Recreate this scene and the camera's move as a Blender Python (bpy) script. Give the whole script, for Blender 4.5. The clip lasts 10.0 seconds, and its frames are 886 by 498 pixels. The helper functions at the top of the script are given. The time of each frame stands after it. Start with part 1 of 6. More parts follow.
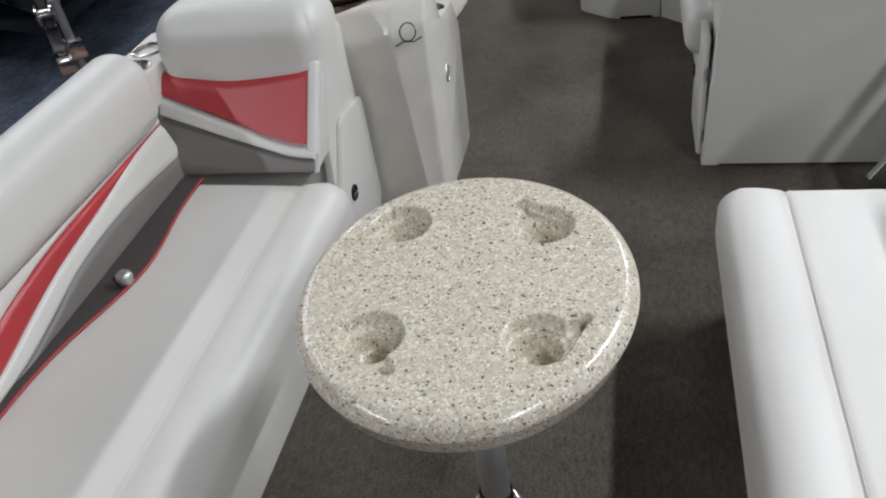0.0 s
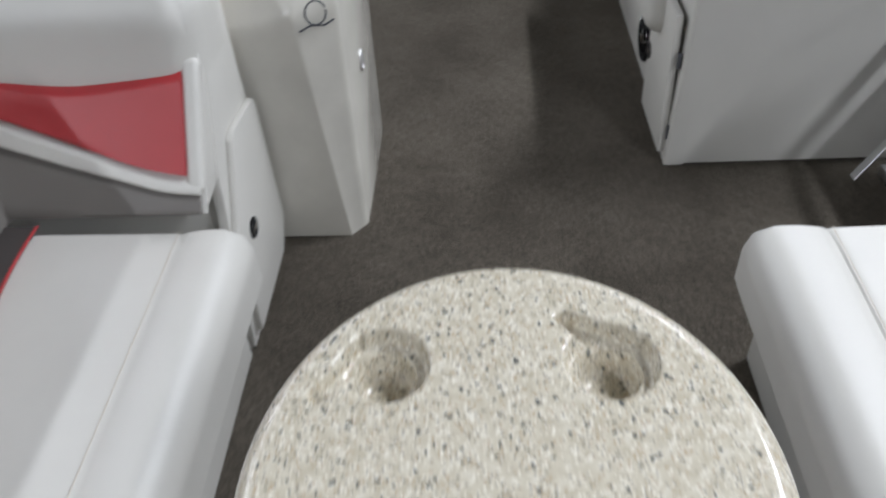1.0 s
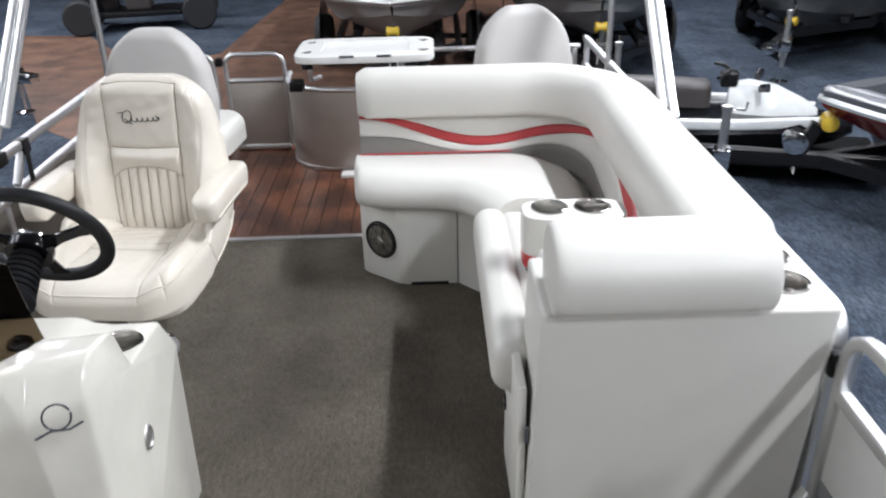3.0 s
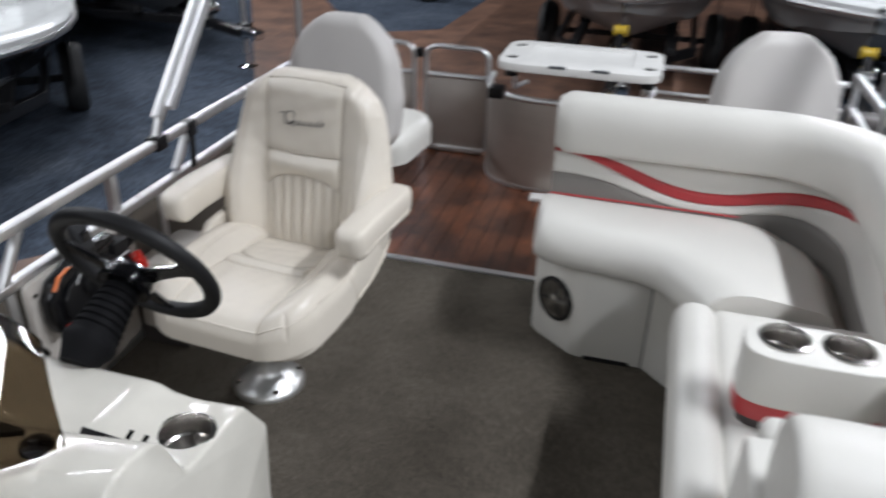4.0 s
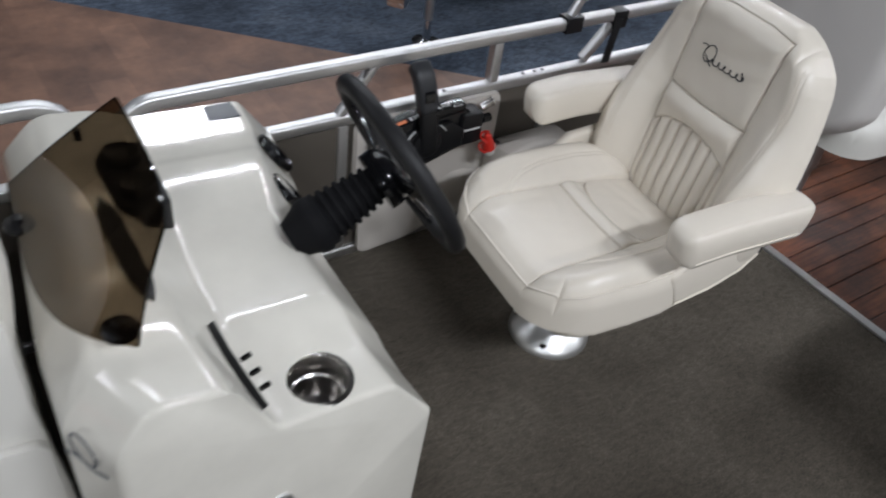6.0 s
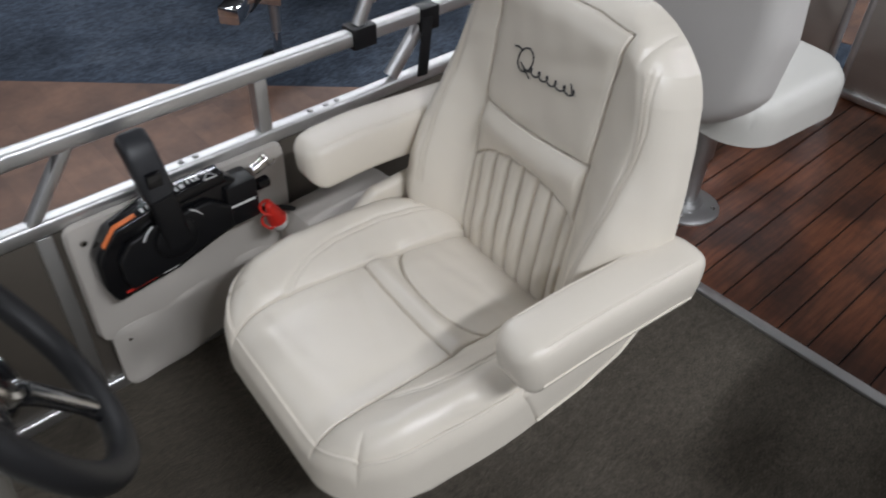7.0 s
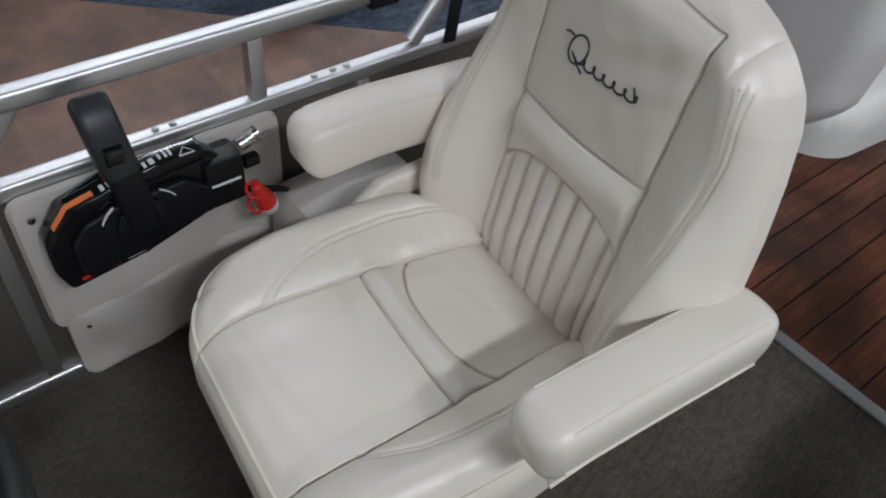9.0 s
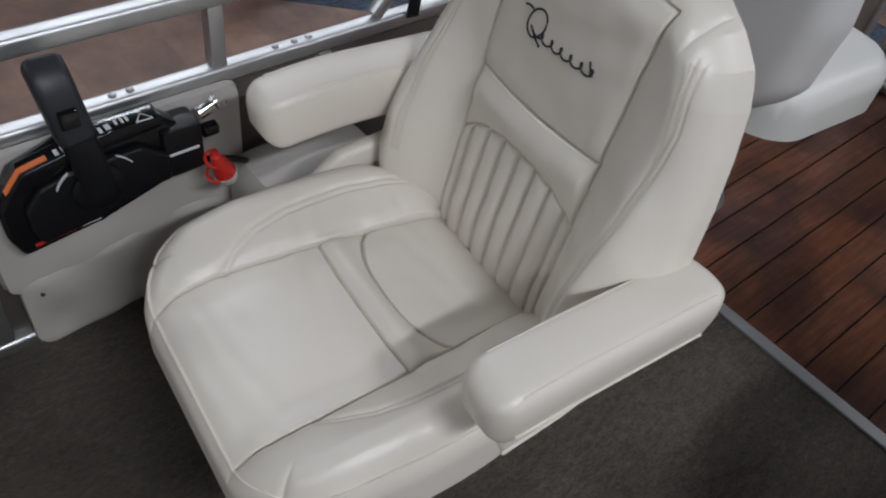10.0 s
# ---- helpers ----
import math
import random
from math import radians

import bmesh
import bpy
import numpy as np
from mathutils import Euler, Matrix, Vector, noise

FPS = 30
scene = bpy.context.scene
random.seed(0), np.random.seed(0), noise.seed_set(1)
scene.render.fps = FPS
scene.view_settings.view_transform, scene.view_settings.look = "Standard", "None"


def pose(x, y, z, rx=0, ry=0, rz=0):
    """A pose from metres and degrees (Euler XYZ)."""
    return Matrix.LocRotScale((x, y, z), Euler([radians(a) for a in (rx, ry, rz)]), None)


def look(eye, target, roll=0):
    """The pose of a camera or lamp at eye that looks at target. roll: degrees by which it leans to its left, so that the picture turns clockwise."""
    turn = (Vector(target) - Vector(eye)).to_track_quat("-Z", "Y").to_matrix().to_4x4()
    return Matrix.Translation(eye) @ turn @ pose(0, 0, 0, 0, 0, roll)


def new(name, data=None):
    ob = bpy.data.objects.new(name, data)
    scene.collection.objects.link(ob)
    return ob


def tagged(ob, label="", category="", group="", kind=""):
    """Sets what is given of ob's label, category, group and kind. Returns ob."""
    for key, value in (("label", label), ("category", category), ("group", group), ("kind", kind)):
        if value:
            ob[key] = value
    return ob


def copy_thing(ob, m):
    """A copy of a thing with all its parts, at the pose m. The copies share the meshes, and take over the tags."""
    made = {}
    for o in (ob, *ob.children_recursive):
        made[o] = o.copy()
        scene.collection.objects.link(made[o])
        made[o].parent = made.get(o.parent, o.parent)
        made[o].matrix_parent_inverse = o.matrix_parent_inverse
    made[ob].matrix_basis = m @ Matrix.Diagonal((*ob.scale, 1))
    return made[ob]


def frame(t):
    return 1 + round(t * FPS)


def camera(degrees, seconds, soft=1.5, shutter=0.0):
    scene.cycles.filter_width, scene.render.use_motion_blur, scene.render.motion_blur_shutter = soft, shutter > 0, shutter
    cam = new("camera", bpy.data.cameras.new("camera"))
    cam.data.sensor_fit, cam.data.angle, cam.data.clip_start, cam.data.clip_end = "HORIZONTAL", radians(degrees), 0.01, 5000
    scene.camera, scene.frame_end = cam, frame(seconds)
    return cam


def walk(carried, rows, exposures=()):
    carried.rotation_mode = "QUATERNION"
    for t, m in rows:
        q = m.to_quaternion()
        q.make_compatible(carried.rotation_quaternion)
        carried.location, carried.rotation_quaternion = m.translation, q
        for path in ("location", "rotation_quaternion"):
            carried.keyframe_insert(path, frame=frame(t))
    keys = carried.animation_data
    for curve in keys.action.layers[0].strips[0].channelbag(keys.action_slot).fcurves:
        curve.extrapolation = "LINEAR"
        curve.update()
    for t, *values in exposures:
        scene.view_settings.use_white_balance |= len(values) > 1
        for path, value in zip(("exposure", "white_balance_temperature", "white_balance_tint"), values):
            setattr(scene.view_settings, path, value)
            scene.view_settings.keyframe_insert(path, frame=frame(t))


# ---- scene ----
cam = camera(58.9, 10.0, soft=2.0, shutter=0.35)
# seconds, stops, kelvin, tint
EXPOSURES = [(0, -0.70, 6480, 10), (0.5, -0.68, 6450, 10), (1.0, -0.62, 6330, 10), (1.5, -0.48, 6320, 10), (2.0, 0.01, 6400, 10), (2.5, 0.02, 6420, 10), (4, -0.58, 6450, 10), (5, -0.82, 6420, 10),
             (6.5, -0.75, 6430, 10), (7, -0.86, 6500, 10), (7.5, -1.06, 6340, 10), (9, -1.08, 6270, 10), (10, -1.14, 6280, 10)]
PATH = [
    (0, (0.297, -0.357, 1.552), (-0.160, 1.168, 0.341), -9.5),
    (0.5, (0.231, -0.249, 1.573), (-0.122, 1.255, 0.304), -8.0),
    (1, (0.027, 0.173, 1.426), (-0.095, 1.650, 0.082), -4.6),
    (1.5, (-0.063, 0.321, 1.471), (0.201, 1.777, 0.126), 4.1),
    (2, (-0.010, 0.376, 1.507), (0.312, 1.936, 0.297), 0.7),
    (2.5, (0.160, 0.490, 1.551), (0.387, 2.190, 0.521), -1.2),
    (2.7, (0.286, 0.550, 1.565), (0.423, 2.304, 0.614), -1.2),
    (3.8, (0.383, 1.113, 1.535), (0.080, 2.883, 0.655), -0.0),
    (4, (0.335, 1.238, 1.549), (-0.113, 2.940, 0.600), 1.7),
    (4.2, (0.289, 1.342, 1.536), (-0.355, 2.964, 0.559), 3.2),
    (4.5, (0.297, 1.385, 1.540), (-0.647, 2.816, 0.511), 5.6),
    (4.7, (0.300, 1.436, 1.546), (-0.804, 2.681, 0.436), 6.2),
    (5, (0.409, 1.511, 1.589), (-0.831, 2.493, 0.365), 7.1),
    (5.2, (0.422, 1.561, 1.576), (-0.857, 2.442, 0.316), 7.7),
    (6.3, (0.216, 1.969, 1.506), (-0.919, 2.957, 0.188), 7.2),
    (6.5, (0.130, 2.108, 1.482), (-0.951, 3.138, 0.152), 4.4),
    (7, (0.057, 2.416, 1.358), (-1.040, 3.454, 0.048), 2.1),
    (7.5, (0.029, 2.577, 1.312), (-1.123, 3.547, -0.004), 4.6),
    (8, (0.004, 2.608, 1.310), (-1.138, 3.535, -0.045), 5.2),
    (8.5, (-0.057, 2.608, 1.294), (-1.166, 3.527, -0.094), 5.1),
    (9, (-0.131, 2.580, 1.287), (-1.167, 3.534, -0.134), 6.4),
    (9.5, (-0.140, 2.571, 1.283), (-1.132, 3.542, -0.157), 6.6),
    (10, (-0.107, 2.574, 1.282), (-1.063, 3.583, -0.156), 10.1),
]
walk(cam, [(t, look(eye, target, roll)) for t, eye, target, roll in PATH], EXPOSURES)

# ---- world, lamps, exposure ----
world = bpy.data.worlds.new("showroom_air")
scene.world = world
world.use_nodes = True
world.node_tree.nodes["Background"].inputs["Color"].default_value = (0.9, 0.95, 1.0, 1)
world.node_tree.nodes["Background"].inputs["Strength"].default_value = 0.04
FLOOR_Z = -0.95
CEILING_Z = 4.6


def strip_lamp(x, y, length, watts, width=0.2):
    d = bpy.data.lights.new("tube_lamp", "AREA")
    d.shape, d.size, d.size_y = "RECTANGLE", width, length
    d.energy, d.color = watts, (0.90, 0.935, 1.0)
    ob = new("tube_lamp", d)
    ob.matrix_basis = pose(x, y, CEILING_Z - 0.12, 0, 0, 0)
    return ob


# the -7.6 row is unseen, added to brighten the floor beyond the helm fence
for lx, watts, row in ((3.15, 235, ((-3.0, 1.45), (2.7, 1.8), (7.4, 1.0), (12.4, 1.7))),
                       (6.6, 90, ((-3.0, 0.8), (1.9, 1.5), (7.4, 1.0), (12.4, 1.7))),
                       (-4.1, 150, ((-2.6, 1.6), (3.8, 0.7), (8.8, 0.7), (13.4, 0.7))),
                       (-7.6, 270, ((4.6, 1.2), (9.0, 1.1), (13.4, 1.4)))):
    for ly, share in row:
        strip_lamp(lx, ly, 1.8 if ly == 2.7 else 3.6, watts * share)

# ---- materials ----
def material(name, rough=0.5, metal=0.0, spec=0.5, coat=0.0):
    m = bpy.data.materials.new(name)
    m.use_nodes = True
    nt = m.node_tree
    b = nt.nodes["Principled BSDF"]
    b.inputs["Roughness"].default_value = rough
    b.inputs["Metallic"].default_value = metal
    b.inputs["Specular IOR Level"].default_value = spec
    b.inputs["Coat Weight"].default_value = coat
    b.inputs["Coat Roughness"].default_value = 0.08
    return m, nt, b


def node(nt, kind, **values):
    n = nt.nodes.new(kind)
    for k, v in values.items():
        n.inputs[k.replace("_", " ")].default_value = v
    return n


def coords(nt):
    return nt.nodes.new("ShaderNodeTexCoord").outputs["Object"]


def noise_tex(nt, vec, scale, detail=3.0, rough=0.55):
    n = node(nt, "ShaderNodeTexNoise", Scale=scale, Detail=detail, Roughness=rough)
    nt.links.new(vec, n.inputs["Vector"])
    return n.outputs["Fac"]


def ramp(nt, fac, stops):
    n = nt.nodes.new("ShaderNodeValToRGB")
    r = n.color_ramp
    while len(r.elements) < len(stops):
        r.elements.new(0.5)
    for e, (p, c) in zip(r.elements, stops):
        e.position, e.color = p, (*c, 1)
    nt.links.new(fac, n.inputs["Fac"])
    return n.outputs["Color"]


def mix(nt, fac, a, b, blend="MIX"):
    n = nt.nodes.new("ShaderNodeMix")
    n.data_type, n.blend_type = "RGBA", blend
    for sock, v in ((n.inputs[0], fac), (n.inputs[6], a), (n.inputs[7], b)):
        if isinstance(v, (int, float)):
            sock.default_value = v
        elif isinstance(v, tuple):
            sock.default_value = (*v, 1)
        else:
            nt.links.new(v, sock)
    return n.outputs[2]


def bump(nt, b, height, strength, distance):
    n = node(nt, "ShaderNodeBump", Strength=strength, Distance=distance)
    nt.links.new(height, n.inputs["Height"])
    nt.links.new(n.outputs["Normal"], b.inputs["Normal"])


def rough_from(nt, b, fac, lo, hi):
    n = nt.nodes.new("ShaderNodeMapRange")
    n.inputs["To Min"].default_value, n.inputs["To Max"].default_value = lo, hi
    nt.links.new(fac, n.inputs["Value"])
    nt.links.new(n.outputs["Result"], b.inputs["Roughness"])


def vinyl(name, colour, rough=0.42, vary=0.06):
    m, nt, b = material(name, rough)
    v = coords(nt)
    dark = tuple(c * (1 - vary) for c in colour)
    big = noise_tex(nt, v, 3.5, 4)
    nt.links.new(ramp(nt, big, ((0.3, dark), (0.7, colour))), b.inputs["Base Color"])
    vor = nt.nodes.new("ShaderNodeTexVoronoi")
    vor.feature = "DISTANCE_TO_EDGE"
    vor.inputs["Scale"].default_value = 520
    nt.links.new(v, vor.inputs["Vector"])
    wr = noise_tex(nt, v, 18, 5)
    add = nt.nodes.new("ShaderNodeMath")
    add.operation = "MULTIPLY_ADD"
    nt.links.new(wr, add.inputs[0])
    add.inputs[1].default_value = 0.3
    nt.links.new(vor.outputs["Distance"], add.inputs[2])
    bump(nt, b, add.outputs[0], 0.16, 0.0022)
    rough_from(nt, b, big, rough - 0.012, rough + 0.02)
    return m


def plastic(name, colour, rough=0.35, grain=0.0, metal=0.0, coat=0.0, spec=0.5):
    m, nt, b = material(name, rough, metal, spec, coat)
    v = coords(nt)
    fac = noise_tex(nt, v, 9, 4)
    nt.links.new(ramp(nt, fac, ((0.25, tuple(c * 0.88 for c in colour)), (0.75, colour))), b.inputs["Base Color"])
    rough_from(nt, b, noise_tex(nt, v, 40, 3), max(0.03, rough - 0.06), rough + 0.08)
    if grain:
        bump(nt, b, noise_tex(nt, v, 260, 2), grain, 0.001)
    return m


def brushed(name, colour, rough=0.32, stretch=(4, 220, 220), scale=1.0):
    m, nt, b = material(name, rough, 1.0)
    v = coords(nt)
    mp = nt.nodes.new("ShaderNodeMapping")
    mp.inputs["Scale"].default_value = stretch
    nt.links.new(v, mp.inputs["Vector"])
    grain = noise_tex(nt, mp.outputs["Vector"], scale, 3)
    smudge = noise_tex(nt, v, 5, 4)
    nt.links.new(ramp(nt, smudge, ((0.3, tuple(c * 0.85 for c in colour)), (0.7, colour))), b.inputs["Base Color"])
    rough_from(nt, b, grain, rough - 0.1, rough + 0.15)
    bump(nt, b, grain, 0.08, 0.001)
    return m


WHITE_VINYL = vinyl("white_vinyl", (0.66, 0.643, 0.598), 0.36)
CREAM_VINYL = vinyl("cream_vinyl", (0.715, 0.657, 0.570), 0.25, 0.04)
PANEL_VINYL = vinyl("beige_panel_vinyl", (0.50, 0.465, 0.425), 0.5)
BACK_VINYL = vinyl("light_taupe_vinyl", (0.56, 0.535, 0.51), 0.5)
RED_VINYL = vinyl("red_vinyl", (0.46, 0.040, 0.045), 0.34, 0.15)
GREY_VINYL = vinyl("grey_vinyl", (0.185, 0.17, 0.155), 0.45, 0.15)
DARK_VINYL = vinyl("dark_grey_vinyl", (0.06, 0.052, 0.05), 0.45, 0.15)
THREAD = plastic("cream_thread", (0.62, 0.56, 0.47), 0.7)
INK = plastic("charcoal_thread", (0.03, 0.03, 0.034), 0.6)
GELCOAT = plastic("cream_gelcoat", (0.69, 0.664, 0.595), 0.11, coat=0.3)
WHITE_PLASTIC = plastic("white_plastic", (0.78, 0.77, 0.74), 0.3)
BLACK_PLASTIC = plastic("black_plastic", (0.009, 0.009, 0.010), 0.32, 0.15, spec=0.28)
CHARCOAL = plastic("charcoal_plastic", (0.022, 0.023, 0.026), 0.42, 0.25, spec=0.4)
BLACK_GLOSS = plastic("gloss_black_plastic", (0.006, 0.006, 0.007), 0.12, coat=0.25, spec=0.3)
MATTE_BLACK = plastic("matte_black_rubber", (0.006, 0.006, 0.007), 0.7, 0.3, spec=0.12)
BLACK_RUBBER = plastic("black_rubber", (0.010, 0.010, 0.011), 0.5, 0.3, spec=0.3)
GREY_PLASTIC = plastic("grey_plastic", (0.08, 0.085, 0.095), 0.35, 0.1)
CHROME = plastic("chrome", (0.78, 0.78, 0.78), 0.08, metal=1.0)
ALU = brushed("anodised_aluminium", (0.74, 0.74, 0.74), 0.42, (200, 3, 200))
ALU_X = brushed("anodised_aluminium_cross", (0.74, 0.74, 0.74), 0.40, (3, 200, 200))
ALU_DULL = brushed("dull_aluminium", (0.58, 0.58, 0.58), 0.42, (60, 60, 60))
FENCE_SKIN = brushed("champagne_fence_sheet", (0.62, 0.575, 0.53), 0.5, (2, 2, 160))
FENCE_DARK = plastic("taupe_fence_sheet", (0.085, 0.073, 0.060), 0.45)
FENCE_GREY = plastic("grey_fence_sheet", (0.22, 0.22, 0.23), 0.4)
FENCE_WHITE = plastic("white_fence_sheet", (0.70, 0.69, 0.67), 0.4)
RED_PLASTIC = plastic("red_plastic", (0.62, 0.03, 0.02), 0.35)
YELLOW = plastic("yellow_paint", (0.62, 0.42, 0.04), 0.4)
ORANGE = plastic("orange_print", (0.7, 0.16, 0.03), 0.5)
WHITE_PRINT = plastic("white_print", (0.75, 0.75, 0.75), 0.5)
POLE = brushed("bright_pole_aluminium", (0.88, 0.88, 0.88), 0.4, (60, 60, 60))
CUP_STEEL = plastic("cup_steel", (0.50, 0.48, 0.46), 0.2, metal=1.0)
SATIN = plastic("satin_silver", (0.62, 0.62, 0.61), 0.34, 0.1, metal=0.85)
STEEL = plastic("polished_steel", (0.66, 0.64, 0.62), 0.14, metal=1.0)


def granite():
    m, nt, b = material("speckled_granite_laminate", 0.22, coat=0.35)
    v = coords(nt)
    base = ramp(nt, noise_tex(nt, v, 60, 4), ((0.3, (0.50, 0.445, 0.335)), (0.55, (0.62, 0.57, 0.455)), (0.75, (0.71, 0.67, 0.575))))

    def flecks(scale, lo, hi, jitter):
        vor = nt.nodes.new("ShaderNodeTexVoronoi")
        vor.inputs["Scale"].default_value = scale
        vor.inputs["Randomness"].default_value = jitter
        nt.links.new(v, vor.inputs["Vector"])
        sep = nt.nodes.new("ShaderNodeSeparateColor")
        nt.links.new(vor.outputs["Color"], sep.inputs["Color"])
        return ramp(nt, sep.outputs[0], ((lo, (0, 0, 0)), (hi, (1, 1, 1))))
    c1 = mix(nt, flecks(300, 0.74, 0.80, 1.0), base, (0.78, 0.74, 0.64))
    c2 = mix(nt, flecks(360, 0.90, 0.94, 1.0), c1, (0.33, 0.30, 0.25))
    c3 = mix(nt, flecks(250, 0.965, 0.975, 1.0), c2, (0.12, 0.125, 0.12))
    c4 = mix(nt, flecks(300, 0.90, 0.93, 1.0), c3, (0.50, 0.41, 0.29))
    nt.links.new(c4, b.inputs["Base Color"])
    bump(nt, b, noise_tex(nt, v, 90, 2), 0.05, 0.001)
    return m


def carpet(name, stops, fibre, big_scale=2.2, nap=0.0):
    m, nt, b = material(name, 0.95, spec=0.15)
    b.inputs["Sheen Weight"].default_value = nap
    b.inputs["Sheen Roughness"].default_value = 0.45
    b.inputs["Sheen Tint"].default_value = (0.62, 0.55, 0.46, 1)
    v = coords(nt)
    big = noise_tex(nt, v, big_scale, 5, 0.6)
    col = ramp(nt, big, stops)
    mp = nt.nodes.new("ShaderNodeMapping")
    mp.inputs["Scale"].default_value = (1.0, 0.3, 1.0)
    nt.links.new(v, mp.inputs["Vector"])
    tuft = noise_tex(nt, mp.outputs["Vector"], fibre, 3, 0.7)
    row = noise_tex(nt, mp.outputs["Vector"], fibre * 0.28, 4, 0.6)
    col = mix(nt, ramp(nt, tuft, ((0.34, (0, 0, 0)), (0.66, (1, 1, 1)))), mix(nt, 1.0, col, (0.56, 0.56, 0.56), "MULTIPLY"), mix(nt, 1.0, col, (1.28, 1.28, 1.28), "MULTIPLY"))
    col = mix(nt, ramp(nt, row, ((0.36, (0, 0, 0)), (0.64, (1, 1, 1)))), mix(nt, 1.0, col, (0.74, 0.74, 0.74), "MULTIPLY"), mix(nt, 1.0, col, (1.15, 1.15, 1.15), "MULTIPLY"))
    nt.links.new(col, b.inputs["Base Color"])
    add = nt.nodes.new("ShaderNodeMath")
    nt.links.new(tuft, add.inputs[0])
    nt.links.new(row, add.inputs[1])
    bump(nt, b, add.outputs[0], 0.9, 0.005)
    return m


def teak():
    m, nt, b = material("teak_print_vinyl", 0.38)
    v = coords(nt)
    info = nt.nodes.new("ShaderNodeObjectInfo")
    mp = nt.nodes.new("ShaderNodeMapping")
    mp.inputs["Scale"].default_value = (16, 1.3, 16)
    nt.links.new(v, mp.inputs["Vector"])
    nt.links.new(info.outputs["Random"], mp.inputs["Location"])
    grain = noise_tex(nt, mp.outputs["Vector"], 6, 6, 0.65)
    world_v = nt.nodes.new("ShaderNodeNewGeometry").outputs["Position"]
    cloud = noise_tex(nt, world_v, 4.5, 4, 0.6)
    warm = ramp(nt, grain, ((0.25, (0.075, 0.026, 0.014)), (0.5, (0.185, 0.062, 0.028)), (0.8, (0.30, 0.115, 0.05))))
    dark = mix(nt, 1.0, warm, (0.34, 0.34, 0.38), "MULTIPLY")
    col = mix(nt, ramp(nt, cloud, ((0.38, (0, 0, 0)), (0.6, (1, 1, 1)))), dark, warm)
    tone = ramp(nt, info.outputs["Random"], ((0.0, (0.78, 0.78, 0.78)), (1.0, (1.12, 1.05, 1.0))))
    nt.links.new(mix(nt, 1.0, col, tone, "MULTIPLY"), b.inputs["Base Color"])
    bump(nt, b, grain, 0.1, 0.001)
    return m


def laminate():
    m, nt, b = material("brown_slate_laminate", 0.45)
    v = coords(nt)
    br = nt.nodes.new("ShaderNodeTexBrick")
    br.inputs["Scale"].default_value = 2.2
    br.inputs["Mortar Size"].default_value = 0.004
    br.inputs["Color1"].default_value, br.inputs["Color2"].default_value = (0.0, 0, 0, 1), (1, 1, 1, 1)
    br.inputs["Mortar"].default_value = (0.2, 0.2, 0.2, 1)
    br.inputs["Brick Width"].default_value, br.inputs["Row Height"].default_value = 1.0, 0.5
    nt.links.new(v, br.inputs["Vector"])
    cells = ramp(nt, br.outputs["Color"], ((0.0, (0.125, 0.072, 0.052)), (1.0, (0.185, 0.108, 0.076))))
    cloud = ramp(nt, noise_tex(nt, v, 3.0, 6, 0.65), ((0.3, (0.5, 0.48, 0.5)), (0.7, (1.3, 1.2, 1.1))))
    nt.links.new(mix(nt, 1.0, cells, cloud, "MULTIPLY"), b.inputs["Base Color"])
    rough_from(nt, b, noise_tex(nt, v, 20, 3), 0.35, 0.6)
    return m


def smoked():
    m = bpy.data.materials.new("smoked_acrylic")
    m.use_nodes = True
    nt = m.node_tree
    b = nt.nodes["Principled BSDF"]
    b.inputs["Base Color"].default_value = (0.135, 0.100, 0.064, 1)
    b.inputs["Roughness"].default_value = 0.03
    b.inputs["Transmission Weight"].default_value = 1.0
    b.inputs["IOR"].default_value = 1.45
    return m


GRANITE = granite()
CARPET = carpet("taupe_marine_carpet", ((0.3, (0.058, 0.049, 0.038)), (0.5, (0.083, 0.071, 0.056)), (0.7, (0.110, 0.095, 0.076))), 330, 3.0, 0.32)
BLUE_CARPET = carpet("blue_grey_carpet", ((0.3, (0.030, 0.038, 0.052)), (0.5, (0.052, 0.066, 0.090)), (0.72, (0.082, 0.098, 0.124))), 75, 1.6)
TEAK = teak()
LAMINATE = laminate()
SMOKED = smoked()
HULL_WHITE = plastic("white_hull_gelcoat", (0.74, 0.75, 0.74), 0.2, coat=0.5)
HULL_BLACK = plastic("black_hull_gelcoat", (0.012, 0.013, 0.016), 0.15, coat=0.5)
HULL_GREY = plastic("grey_hull_paint", (0.17, 0.175, 0.18), 0.4)
HULL_RED = plastic("dark_red_hull_gelcoat", (0.22, 0.018, 0.018), 0.2, coat=0.5)
WALL_PAINT = plastic("dark_wall_paint", (0.10, 0.10, 0.11), 0.8)
CEILING_PAINT = plastic("dark_ceiling_paint", (0.16, 0.16, 0.165), 0.85)
TYRE = plastic("tyre_rubber", (0.015, 0.015, 0.016), 0.7, 0.4)

# ---- mesh helpers ----
def mesh_of(shape, smooth=40):
    me = bpy.data.meshes.new("part")
    if isinstance(shape, tuple):
        me.from_pydata([tuple(map(float, v)) for v in shape[0]], [], [tuple(map(int, f)) for f in shape[1]])
    else:
        shape.to_mesh(me)
        shape.free()
    bm = bmesh.new()
    bm.from_mesh(me)
    bmesh.ops.remove_doubles(bm, verts=bm.verts, dist=0.00005)
    bmesh.ops.recalc_face_normals(bm, faces=bm.faces)
    bm.to_mesh(me)
    bm.free()
    if smooth:
        me.shade_smooth()
        me.set_sharp_from_angle(angle=radians(smooth))
    return me


